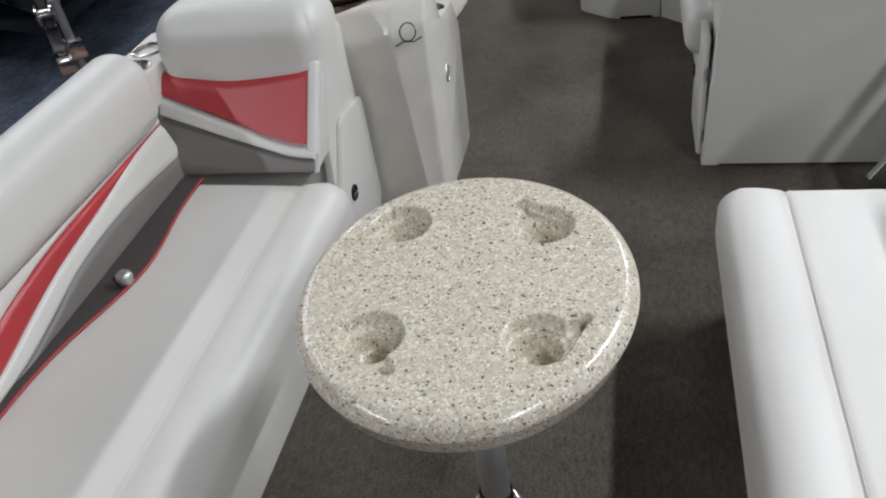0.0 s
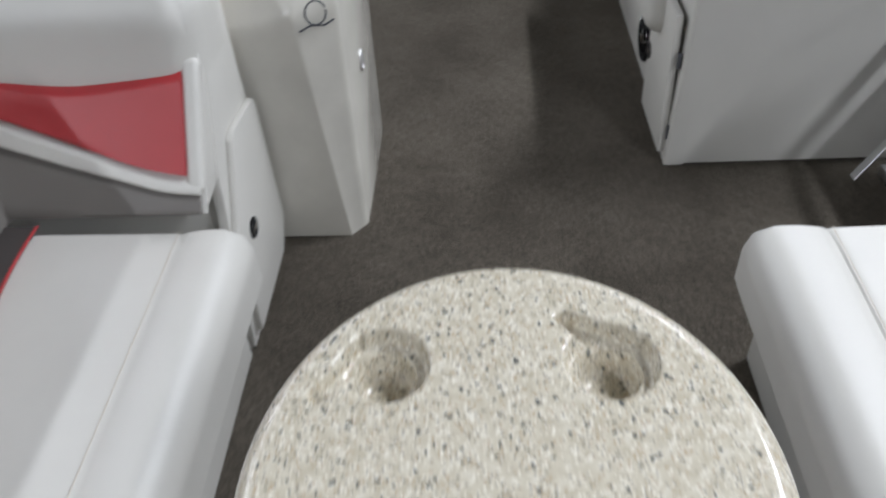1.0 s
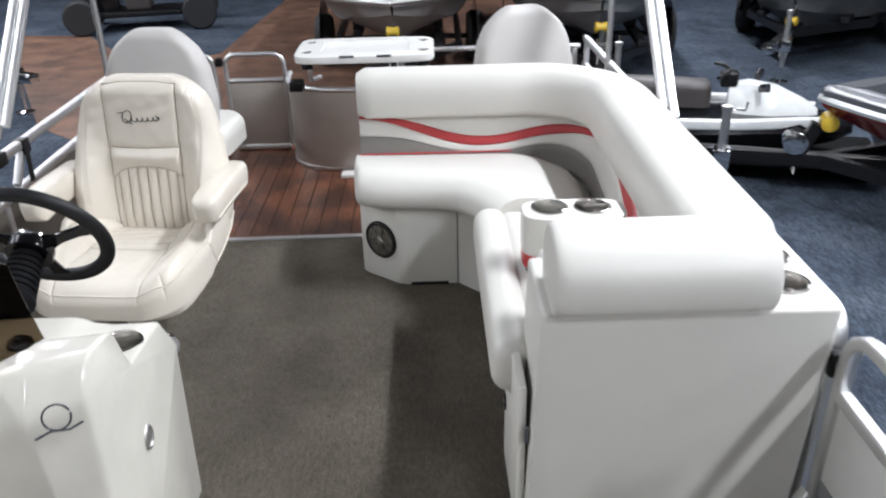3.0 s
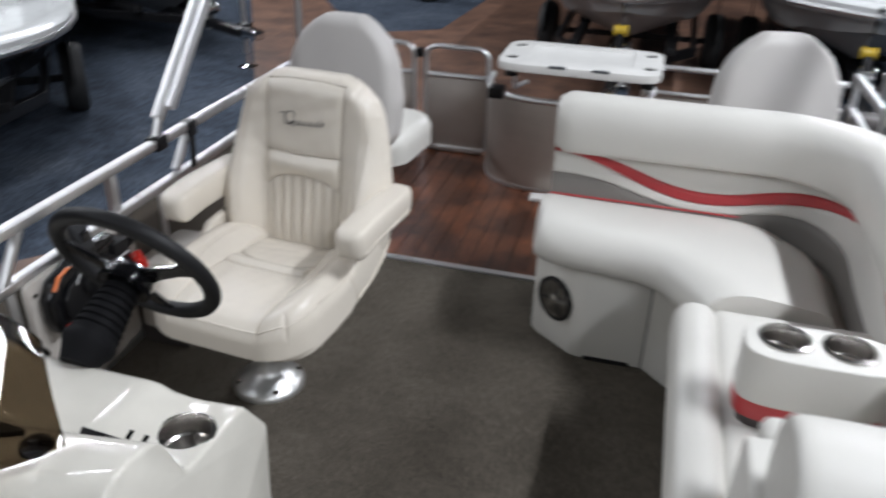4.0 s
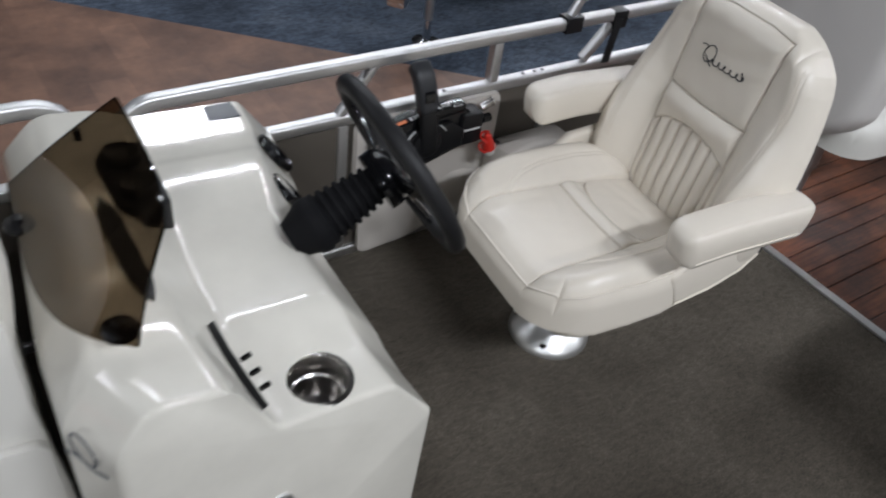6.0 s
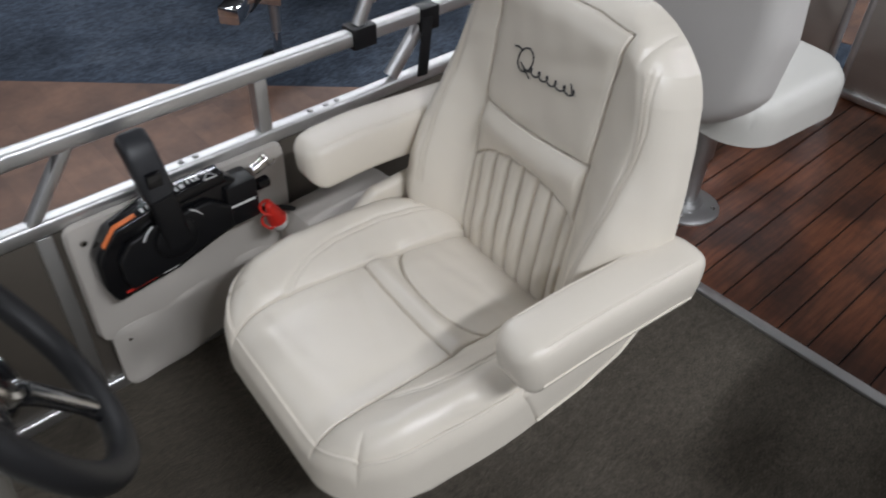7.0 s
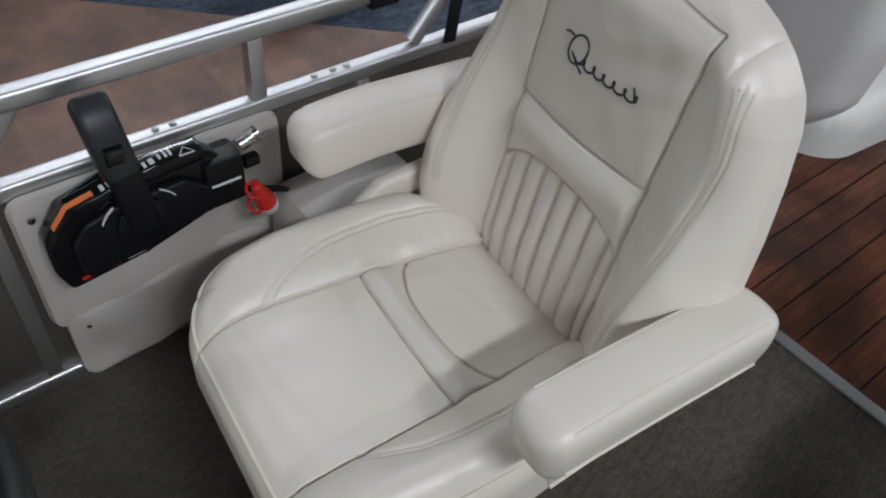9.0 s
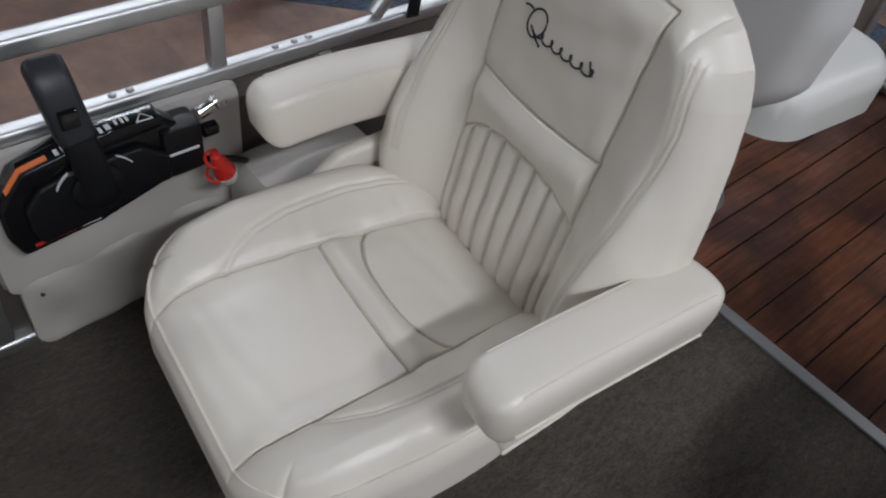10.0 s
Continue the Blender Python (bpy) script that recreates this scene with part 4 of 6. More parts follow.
for gx, gr in ((-1.0, 0.05), (-0.86, 0.05)):
    g = at(console, part("gauge", lathe([(gr, 0), (gr, 0.012), (gr - 0.005, 0.016), (gr - 0.008, 0.010), (0.003, 0.009)], 28), BLACK_GLOSS, console, "round black gauge", pose(gx, rear_y(gx) + 0.042, 0.545, -52, 0, 0)))
    part("dial_mark", box(-0.02, 0.02, 0.012, 0.018, 0.0095, 0.0105, 0), WHITE_PRINT, g)
# emblem on the chamfer: a plain ring with a slash; and the flush latch
em = at(console, part("emblem", sweep([(0.030 * math.cos(a), 0.036 * math.sin(a) + 0.012, 0) for a in np.linspace(0.3, 6.4, 28)], round_rect(0.005, 0.003, 0.001, 1), up=(0, 0, 1)), GREY_PLASTIC, console, "dark chrome ring emblem", pose(-0.353, 1.822, 0.642, 91, 0, 24) @ Matrix.Scale(0.80, 4)))
part("emblem_bar", sweep([(-0.055, -0.034, 0), (-0.02, -0.022, 0), (0.02, -0.03, 0), (0.05, -0.018, 0)], round_rect(0.006, 0.003, 0.001, 1)), GREY_PLASTIC, em)
la = at(console, part("latch", sweep([(0.019 * math.cos(a), 0.027 * math.sin(a), 0) for a in np.linspace(0, 2 * math.pi, 24)[:-1]], circle(0.004, 8), closed=True), POLE, console, "chrome flush latch", pose(-0.307, 2.062, 0.40, 90, 0, 90)))
part("latch_plate", lathe([(0.018, -0.002), (0.018, 0.001), (0.010, 0.003), (0.002, 0.003)], 20), POLE, la)

# ---- steering wheel on its column, part of the console ----
WHEEL = Matrix.Translation((-0.645, 2.446, 0.722)) @ (Matrix.Rotation(radians(-3), 4, "Z") @ Matrix.Rotation(radians(-62), 4, "X"))
wheel = at(console, part("steering_wheel", sweep([(0.170 * math.cos(a), 0.170 * math.sin(a), 0) for a in np.linspace(0, 2 * math.pi, 72)[:-1]], round_rect(0.036, 0.032, 0.0145, 4), closed=True), BLACK_RUBBER, console, "black padded three-spoke steering wheel", WHEEL))
for a0 in (195, 345, 90):
    a = radians(a0)
    u = Vector((math.cos(a), math.sin(a), 0))
    w = Vector((-math.sin(a), math.cos(a), 0))
    plate = [u * 0.035 + w * 0.030, u * 0.075 + w * 0.017, u * 0.125 + w * 0.015, u * 0.160 + w * 0.024, u * 0.160 - w * 0.024, u * 0.125 - w * 0.015, u * 0.075 - w * 0.017, u * 0.035 - w * 0.030]
    v, f = prism([(p.x, p.y) for p in plate], -0.006, 0.002, 0.002, 1)
    spoke = part("spoke", ([(x, y, z - 0.028 * (1 - math.hypot(x, y) / 0.17)) for x, y, z in v], f), BLACK_GLOSS, wheel, "black spoke with a chrome inlay")
    part("spoke_inlay", sweep([u * 0.055 + Vector((0, 0, -0.0138)), u * 0.145 + Vector((0, 0, 0.0012))], round_rect(0.024, 0.006, 0.002, 2), up=(0, 0, 1)), CHROME, spoke, "chrome inlay")
part("hub", lathe([(0.056, -0.055), (0.056, -0.034), (0.050, -0.018), (0.036, -0.010), (0.002, -0.009)], 32), BLACK_GLOSS, wheel)
part("hub_ring", lathe([(0.046, -0.016), (0.046, -0.0105), (0.039, -0.0085), (0.038, -0.012)], 32), CHROME, wheel)
prof = [(0.034, -0.236), (0.046, -0.206), (0.053, -0.194), (0.054, -0.180), (0.050, -0.174)]
for k in range(7):
    z = -0.170 + 0.0165 * k
    prof += [(0.050 - 0.002 * k, z), (0.050 - 0.002 * k, z + 0.008), (0.043 - 0.002 * k, z + 0.010), (0.043 - 0.002 * k, z + 0.0145)]
prof += [(0.030, -0.052), (0.026, -0.045)]
part("column_boot", lathe(prof, 28), MATTE_BLACK, wheel, "ribbed black steering column boot")

# ---- side panel and throttle beside the helm ----
panel = thing("helm_side_panel", "beige vinyl side panel screwed to the helm fence", "panel", at=(-1.18, 2.88, 0))
psh = pad(0.232, 0.148, 0.014, 0.008, 30, 24, corner=0.025, relief=lambda X, Y: 0.0016 * np.sin(X * 26) * np.cos(Y * 31))
at(panel, part("panel_face", ([(-1.168 + p[2], 2.878 + p[0], 0.305 + p[1]) for p in psh[0]], psh[1]), PANEL_VINYL, panel))
psh = pad(0.20, 0.085, 0.012, 0.007, 40, 20, corner=0.03, relief=lambda X, Y: 0.004 * np.sin(X * 45 + Y * 30) + 0.003 * np.sin(X * 21 - 40 * Y))
at(panel, part("lower_flap", ([(-1.166 + p[2] - 0.2 * min(0, p[1]) * 0.1, 2.865 + p[0], 0.115 + p[1] + 0.02 * math.sin(p[0] * 9)) for p in psh[0]], psh[1]), PANEL_VINYL, panel, "wrinkled beige lower flap"))
for y, z in ((3.075, 0.42), (2.675, 0.415), (2.70, 0.145)):
    at(panel, part("screw", lathe([(0.007, 0), (0.006, 0.003), (0.002, 0.004)], 12), STEEL, panel, "", pose(-1.166, y, z, 0, 90, 0)))
block = thing("padded_storage_block", "beige padded block beside the helm seat", "storage box", at=(-1.07, 3.2, 0.17))
bsh = pad(0.10, 0.14, 0.23, 0.03, 24, 24, corner=0.04, puff=0.008)
part("cushion", bsh, PANEL_VINYL, block, "", pose(0, 0, 0.14))
part("screw", lathe([(0.007, 0), (0.006, 0.003), (0.002, 0.004)], 12), STEEL, block, "", pose(0.099, -0.055, 0.06, 0, 90, 0))
part("bracket", box(-0.11, 0.06, -0.12, 0.12, -0.17, -0.085, 0.006), DARK_VINYL, block)

throttle = thing("throttle_control", "black side-mount throttle control box with upright lever", "boat control", at=(-1.165, 2.84, 0.385))
body_poly = [(-0.165, -0.055), (-0.15, -0.10), (-0.02, -0.085), (0.10, -0.05), (0.155, -0.04), (0.16, 0.035), (0.10, 0.085), (-0.05, 0.085), (-0.13, 0.06), (-0.165, 0.01)]


def flat_x(poly, x0, x1, r):
    v, f = prism(poly, x0, x1, r, 3)
    return [(p[2], p[0], p[1]) for p in v], f


body = part("body", flat_x(body_poly, 0.0, 0.048, 0.014), BLACK_GLOSS, throttle)
part("cover", flat_x([(a * 0.72 - 0.012, b * 0.66 - 0.004) for a, b in body_poly], 0.048, 0.064, 0.007), BLACK_PLASTIC, throttle)
part("top_rib", flat_x([(-0.15, 0.035), (-0.12, 0.07), (0.02, 0.098), (0.10, 0.10), (0.10, 0.075), (-0.02, 0.066), (-0.10, 0.04)], 0.02, 0.058, 0.005), BLACK_GLOSS, throttle)
part("rear_block", box(0.0, 0.06, 0.095, 0.165, -0.035, 0.06, 0.01), BLACK_PLASTIC, throttle)
part("pivot", lathe([(0.042, 0.0), (0.042, 0.012), (0.034, 0.018), (0.004, 0.018)], 28), BLACK_PLASTIC, throttle, "", pose(0.06, -0.02, 0.01, 0, 90, 0))
lever = part("lever", sweep(fillet([(0.072, -0.02, 0.0), (0.076, -0.028, 0.075), (0.070, -0.040, 0.15)], 0.05, 5), round_rect(0.024, 0.050, 0.008, 3), up=(0, 1, 0)), BLACK_PLASTIC, throttle, "black lever")
part("grip", sweep(smooth_path([(0.074, -0.036, 0.125), (0.068, -0.041, 0.165), (0.052, -0.044, 0.204), (0.030, -0.044, 0.220)], 4), round_rect(0.038, 0.056, 0.012, 4), up=(0, 1, 0), round_ends=0.010), CHARCOAL, lever, "moulded charcoal grip")
part("button", box(0.078, 0.094, -0.056, -0.028, 0.150, 0.178, 0.003), BLACK_GLOSS, lever)
rib_z = lambda y: float(np.interp(y, (-0.15, -0.12, 0.02, 0.10), (0.035, 0.07, 0.098, 0.10))) + 0.0012
part("label_strip", sweep([(0.046, y, rib_z(y)) for y in (-0.147, -0.134, -0.12, -0.10, -0.078)], round_rect(0.012, 0.0018, 0.0005, 1), up=(0, 0, 1)), ORANGE, throttle, "orange warning strip")
for y0, y1, x in ((-0.066, -0.060, 0.046), (-0.055, -0.050, 0.046), (-0.046, -0.030, 0.046), (0.004, 0.009, 0.046), (0.014, 0.022, 0.046), (0.030, 0.034, 0.042), (0.040, 0.044, 0.042), (0.048, 0.052, 0.042)):
    part("label_strip", sweep([(x, y0, rib_z(y0)), (x, y1, rib_z(y1))], round_rect(0.014, 0.0016, 0.0005, 1), up=(0, 0, 1)), WHITE_PRINT, throttle)
part("label_strip", box(0.0475, 0.0492, -0.138, -0.075, -0.070, -0.064, 0), RED_PLASTIC, throttle, "red print line", pose(0, 0, 0, 5, 0, 0))
part("label_strip", box(0.0475, 0.0492, -0.062, -0.03, -0.070, -0.067, 0), WHITE_PRINT, throttle, "", pose(0, 0, 0, 5, 0, 0))
part("label_strip", box(0.0601, 0.0608, 0.10, 0.155, 0.012, 0.017, 0), WHITE_PRINT, throttle)
for a0, a1 in ((2.2, 2.75), (0.5, 1.0)):
    part("arc_mark", sweep([(0.0655, -0.02 + 0.066 * math.cos(a), 0.006 + 0.06 * math.sin(a)) for a in np.linspace(a0, a1, 8)], round_rect(0.0016, 0.005, 0.0004, 1), up=(1, 0, 0)), WHITE_PRINT, throttle)
part("warning_triangle", sweep([(0.058, 0.060, 0.099), (0.058, 0.085, 0.099), (0.040, 0.0725, 0.1), (0.058, 0.060, 0.099)], circle(0.0012, 5)), WHITE_PRINT, throttle)
part("rear_knob", lathe([(0.013, 0), (0.013, 0.024), (0.007, 0.028)], 14), BLACK_GLOSS, throttle, "", pose(0.045, 0.17, 0.03, -90, 0, 0))
part("key_switch", lathe([(0.012, 0), (0.012, 0.03), (0.015, 0.032), (0.015, 0.038), (0.003, 0.04)], 16), STEEL, throttle, "", pose(0.03, 0.172, 0.055, -70, 0, 0))
part("stop_clip", lathe([(0.021, 0), (0.019, 0.012), (0.009, 0.055), (0.004, 0.058)], 16), RED_PLASTIC, throttle, "red emergency stop clip", pose(0.066, 0.192, -0.055, 20, 10, 0))
part("stop_clip_foot", lathe([(0.018, -0.02), (0.022, 0.0), (0.004, 0.001)], 16), WHITE_PLASTIC, throttle, "", pose(0.066, 0.192, -0.055, 20, 10, 0))
cord = [(0.07 + 0.012 * math.cos(k * 1.1), 0.168 + 0.010 * math.sin(k * 1.1), 0.01 - 0.006 * k) for k in range(14)]
part("lanyard", tube(smooth_path(cord, 4), 0.003, 6), RED_PLASTIC, throttle, "coiled red lanyard")
part("cable", tube(smooth_path([(0.04, 0.16, -0.03), (0.05, 0.22, -0.05), (0.03, 0.26, -0.10), (0.02, 0.24, -0.2)], 6), 0.006, 7), BLACK_RUBBER, throttle)

# ---- helm seat ----
helm = thing("captain_chair", "cream vinyl captain's chair with armrests on a silver pedestal", "chair", at=(-0.678, 3.0, 0), turn=-5.5)
sm = lambda e: np.clip(e, 0, 1) ** 2 * (3 - 2 * np.clip(e, 0, 1))


def seam(X, Y, line, deep=0.0042, soft=0.0042):
    """A tight stitched groove with the padding dipping softly towards it."""
    return seam_depth(X, Y, line, 0.0020, deep * 2.0) + seam_depth(X, Y, line, 0.013, soft * 1.15)


def cushion_ring(shape, n, m, k, j):
    """The loop on a pad's grid, k columns and j rows in from its foot."""
    at_ = lambda a, b: shape[0][a * (m + 1) + b]
    return [at_(a, j) for a in range(k, n - k)] + [at_(n - k, b) for b in range(j, m - j)] + [at_(a, m - j) for a in range(n - k, k, -1)] + [at_(k, b) for b in range(m - j, j, -1)]


SEAM_L = [tuple(p[:2]) for p in smooth_path([(-0.150, -0.29, 0), (-0.150, -0.21, 0), (-0.145, -0.12, 0), (-0.138, -0.05, 0), (-0.134, 0.025, 0), (-0.130, 0.10, 0), (-0.132, 0.25, 0)], 4)]
SEAM_R = [(-x, y) for x, y in SEAM_L]
CROSS = [(-0.134, 0.025), (-0.07, 0.022), (0.0, 0.021), (0.07, 0.022), (0.134, 0.025)]
ARC = [tuple(p[:2]) for p in smooth_path([(-0.130, 0.105, 0), (-0.11, 0.088, 0), (-0.06, 0.070, 0), (0.0, 0.065, 0), (0.06, 0.070, 0), (0.11, 0.088, 0), (0.130, 0.105, 0)], 5)]
STITCH_L = [(-0.146, -0.125), (-0.165, -0.10), (-0.182, -0.06), (-0.192, 0.0), (-0.196, 0.10), (-0.190, 0.24)]
STITCH_R = [(-x, y) for x, y in STITCH_L]


def seat_relief(X, Y):
    ax = np.abs(X)
    z = 0.058 * sm((ax - 0.10) / 0.15) * (0.55 + 0.45 * sm((Y + 0.26) / 0.2)) - 0.012 * sm((-0.13 - Y) / 0.12) - 0.010 * sm((Y - 0.08) / 0.12) * (ax < 0.132)
    z = z + 0.010 * np.exp(-((Y - 0.045) / 0.022) ** 2) * sm((0.15 - ax) / 0.03)
    z = z + 0.006 * sm((0.14 - ax) / 0.08) * np.exp(-((Y + 0.10) / 0.09) ** 2)
    for ln in (SEAM_L, SEAM_R):
        z = z + seam(X, Y, ln, 0.0052, 0.0036)
    z = z + seam(X, Y, CROSS, 0.0042, 0.0018) + seam(X, Y, ARC, 0.0042, 0.0018)
    for ln in (STITCH_L, STITCH_R):
        z = z + seam_depth(X, Y, ln, 0.0075, 0.0022)
        for off in (-0.0045, 0.0045):
            z = z + seam_depth(X, Y, [(x + off, y) for x, y in ln], 0.0017, 0.0022)
    wr = 0.0006 * np.sin(X * 38 + 9 * np.sin(Y * 17)) * np.sin(Y * 33 + X * 12) + 0.0003 * np.sin(X * 95 + 20 * Y) * np.sin(Y * 80 - 31 * X)
    return z + wr


SN, SM = 440, 440
stretch_y = lambda Y: np.where(Y > 0.19, 0.19 + (Y - 0.19) * 1.7, Y)
sh = pad(0.268, 0.243, 0.108, 0.06, SN, SM, corner=0.115, relief=seat_relief, fade=0.15, shape=lambda X, Y: (X * (1 - 0.11 * np.clip(-Y / 0.25, 0, 1) ** 1.6 - 0.13 * np.clip((Y - 0.02) / 0.23, 0, 1) ** 2), stretch_y(Y)))
part("seat_cushion", sh, CREAM_VINYL, helm, "", pose(0, 0.0, 0.394), 60)
part("piping", tube([(p[0] * 1.004, p[1] * 1.004, p[2] + 0.394) for p in cushion_ring(sh, SN, SM, 51, 59)[::5]], 0.0030, 7, closed=True), CREAM_VINYL, helm)


def seat_z(x, y):
    return 0.394 + float(seat_relief(np.array([[x]]), np.array([[y]]))[0, 0])


def dashes(path, up=0.0, length=0.0042, gap=0.0026, r=0.00075):
    """A run of single stitches along a path, as one shape."""
    pts = [Vector(p) for p in path]
    out, along, want = [], 0.0, 0.0
    for a, b in zip(pts, pts[1:]):
        d = (b - a).length
        while want < along + d:
            p = a.lerp(b, (want - along) / d)
            q = p + (b - a).normalized() * length
            out.append(tube([p, q], r, 4))
            want += length + gap
        along += d
    return join(*out)


for ln in (STITCH_L, STITCH_R):
    for off in (-0.0034, 0.0034):
        pts = smooth_path([(x + off, y, 0) for x, y in ln], 8)
        part("stitching", dashes([(p.x * (1 - 0.13 * max(0, (p.y - 0.02) / 0.23) ** 2), p.y, seat_z(p.x, p.y) + 0.0004) for p in pts if p.y < 0.19]), THREAD, helm)
part("seat_shell", prism([(0.25 * math.copysign(abs(math.cos(a)) ** 0.5, math.cos(a)), 0.215 * math.copysign(abs(math.sin(a)) ** 0.5, math.sin(a))) for a in np.linspace(0, 2 * math.pi, 33)[:-1]], 0.258, 0.300, 0.015, 3), CREAM_VINYL, helm)

BACK_MID = 0.640
IN = 0.127


def back_half(V):
    return np.interp(V, (-0.265, -0.15, -0.05, 0.03, 0.10, 0.16, 0.20, 0.23, 0.25, 0.265), (0.276, 0.282, 0.273, 0.261, 0.246, 0.229, 0.210, 0.187, 0.165, 0.138))


ARCH = [tuple(p[:2]) for p in smooth_path([(-IN, -0.088, 0), (-0.09, -0.062, 0), (-0.045, -0.050, 0), (0.0, -0.046, 0), (0.045, -0.050, 0), (0.09, -0.062, 0), (IN, -0.088, 0)], 4)]
SIDE_STITCH = [(0.196, -0.17), (0.206, 0.0), (0.203, 0.12), (0.185, 0.205)]


def back_relief(X, V):
    ax = np.abs(X)
    inside = sm((IN - ax) / 0.012)
    z = 0.072 * sm((ax - IN) / 0.085) - 0.010 * sm((ax - 0.21) / 0.07)
    z = z * (1 - 0.95 * sm((V + 0.15) / 0.27))
    z = z + inside * 0.007 * np.cos(np.clip(X / IN, -1, 1) * 1.5)
    for sx in (-1, 1):
        z = z + seam(X, V, [(sx * IN, -0.34), (sx * (IN - 0.001), 0.0), (sx * (IN + 0.002), 0.234)], 0.0050, 0.0022)
    z = z + seam(X, V, [(-IN, 0.022), (0, 0.019), (IN, 0.022)], 0.0044, 0.0026)
    z = z + seam(X, V, ARCH, 0.0044, 0.0026)
    z = z + seam(X, V, [(-IN - 0.002, 0.234), (-0.06, 0.243), (0.06, 0.243), (IN + 0.002, 0.234)], 0.0026, 0.003)
    z = z + inside * 0.009 * np.exp(-((V + 0.016) / 0.024) ** 2)
    for k in range(-3, 4):
        x = k * 0.0355
        top = float(np.interp(abs(x), (0, 0.045, 0.09, IN), (-0.046, -0.050, -0.062, -0.088)))
        z = z + seam_depth(X, V, [(x, -0.34), (x, top)], 0.0020, 0.0100) + seam_depth(X, V, [(x, -0.34), (x, top - 0.006)], 0.0080, 0.0062)
    for sx in (-1, 1):
        z = z + seam_depth(X, V, [(sx * a, b) for a, b in SIDE_STITCH], 0.008, 0.0020)
        for off in (-0.004, 0.004):
            z = z + seam_depth(X, V, [(sx * a + off, b) for a, b in SIDE_STITCH], 0.0017, 0.0012)
    return z + 0.0010 * np.sin(X * 30 + 5 * np.sin(V * 20)) * np.sin(V * 26) + 0.0006 * np.sin(X * 80 - 30 * V) * np.sin(V * 90 + 21 * X)


stretch_v = lambda V: np.where(V < -0.19, -0.19 + (V + 0.19) * 1.75, V)
sh = pad(0.28, 0.265, 0.088, 0.066, 440, 440, corner=0.085, fade=0.085, relief=lambda X, V: back_relief(X / 0.28 * back_half(V), V), shape=lambda X, V: (X / 0.28 * back_half(V), stretch_v(V)))
# the side walls of the cushion grow thinner towards its foot
sh = ([(x, v, z * float(np.interp(v, (-0.32, 0.18), (0.50, 1.0))) if z < 0 else z) for x, v, z in sh[0]], sh[1])
lean = radians(8)
# the cushion's top faces forward
BACK = Matrix.Translation((0, 0.278, BACK_MID)) @ Matrix.Rotation(-lean, 4, "X") @ Matrix.Rotation(radians(90), 4, "X")
part("backrest", sh, CREAM_VINYL, helm, "", BACK, 60)
part("back_shell", moved(pad(0.268, 0.25, 0.05, 0.045, 24, 24, corner=0.08, shape=lambda X, V: (X / 0.28 * back_half(V), V)), Matrix.Rotation(radians(180), 4, "Y")), BACK_VINYL, helm, "", BACK @ Matrix.Translation((0, 0, -0.086)) @ Matrix.Rotation(radians(-4), 4, "X"))
ez = lambda x, v: float(back_relief(np.array([[x]]), np.array([[v]]))[0, 0]) + 0.0008
for sx in (-1, 1):
    pts = smooth_path([(sx * x, v, 0) for x, v in SIDE_STITCH], 8)
    for off in (-0.003, 0.003):
        part("stitching", dashes([(p.x + off, p.y, ez(p.x + off, p.y)) for p in pts]), THREAD, helm, "", BACK)
# the embroidery is a plain ring with a tail and a looping stroke, in charcoal thread
THIN = round_rect(0.0030, 0.0014, 0.0005, 1)
ringp = [(-0.043 + 0.0165 * math.cos(a) + 0.004 * math.sin(a), 0.129 + 0.0205 * math.sin(a)) for a in np.linspace(0.4, 6.6, 36)]
part("embroidery", sweep([(x, v, ez(x, v)) for x, v in ringp], THIN, up=(0, 0, 1)), INK, helm, "charcoal embroidered ring and looping stroke", BACK)
wave = [(-0.05 + 0.124 * k / 90 + 0.0052 * math.cos(k * 0.46), 0.1165 + 0.006 * math.sin(k * 0.46) * min(1, k / 20) + 0.004 * k / 90) for k in range(91)]
part("embroidery", sweep([(x, v, ez(x, v)) for x, v in wave], THIN, up=(0, 0, 1)), INK, helm, "", BACK)
for ln in (((-0.074, 0.140), (-0.066, 0.143), (-0.056, 0.142)), ((-0.052, 0.122), (-0.040, 0.112), (-0.026, 0.104)), ((0.060, 0.134), (0.064, 0.124), (0.066, 0.116))):
    part("embroidery", sweep([(p.x, p.y, ez(p.x, p.y)) for p in smooth_path([(a, b, 0) for a, b in ln], 4)], THIN, up=(0, 0, 1)), INK, helm, "", BACK)
ARM_SEC = [(-0.040, -0.036), (-0.030, -0.047), (0.030, -0.047), (0.040, -0.036), (0.044, 0.0), (0.042, 0.030), (0.034, 0.042), (0.020, 0.046), (0.0, 0.0475), (-0.020, 0.046), (-0.034, 0.042), (-0.042, 0.030), (-0.044, 0.0)]
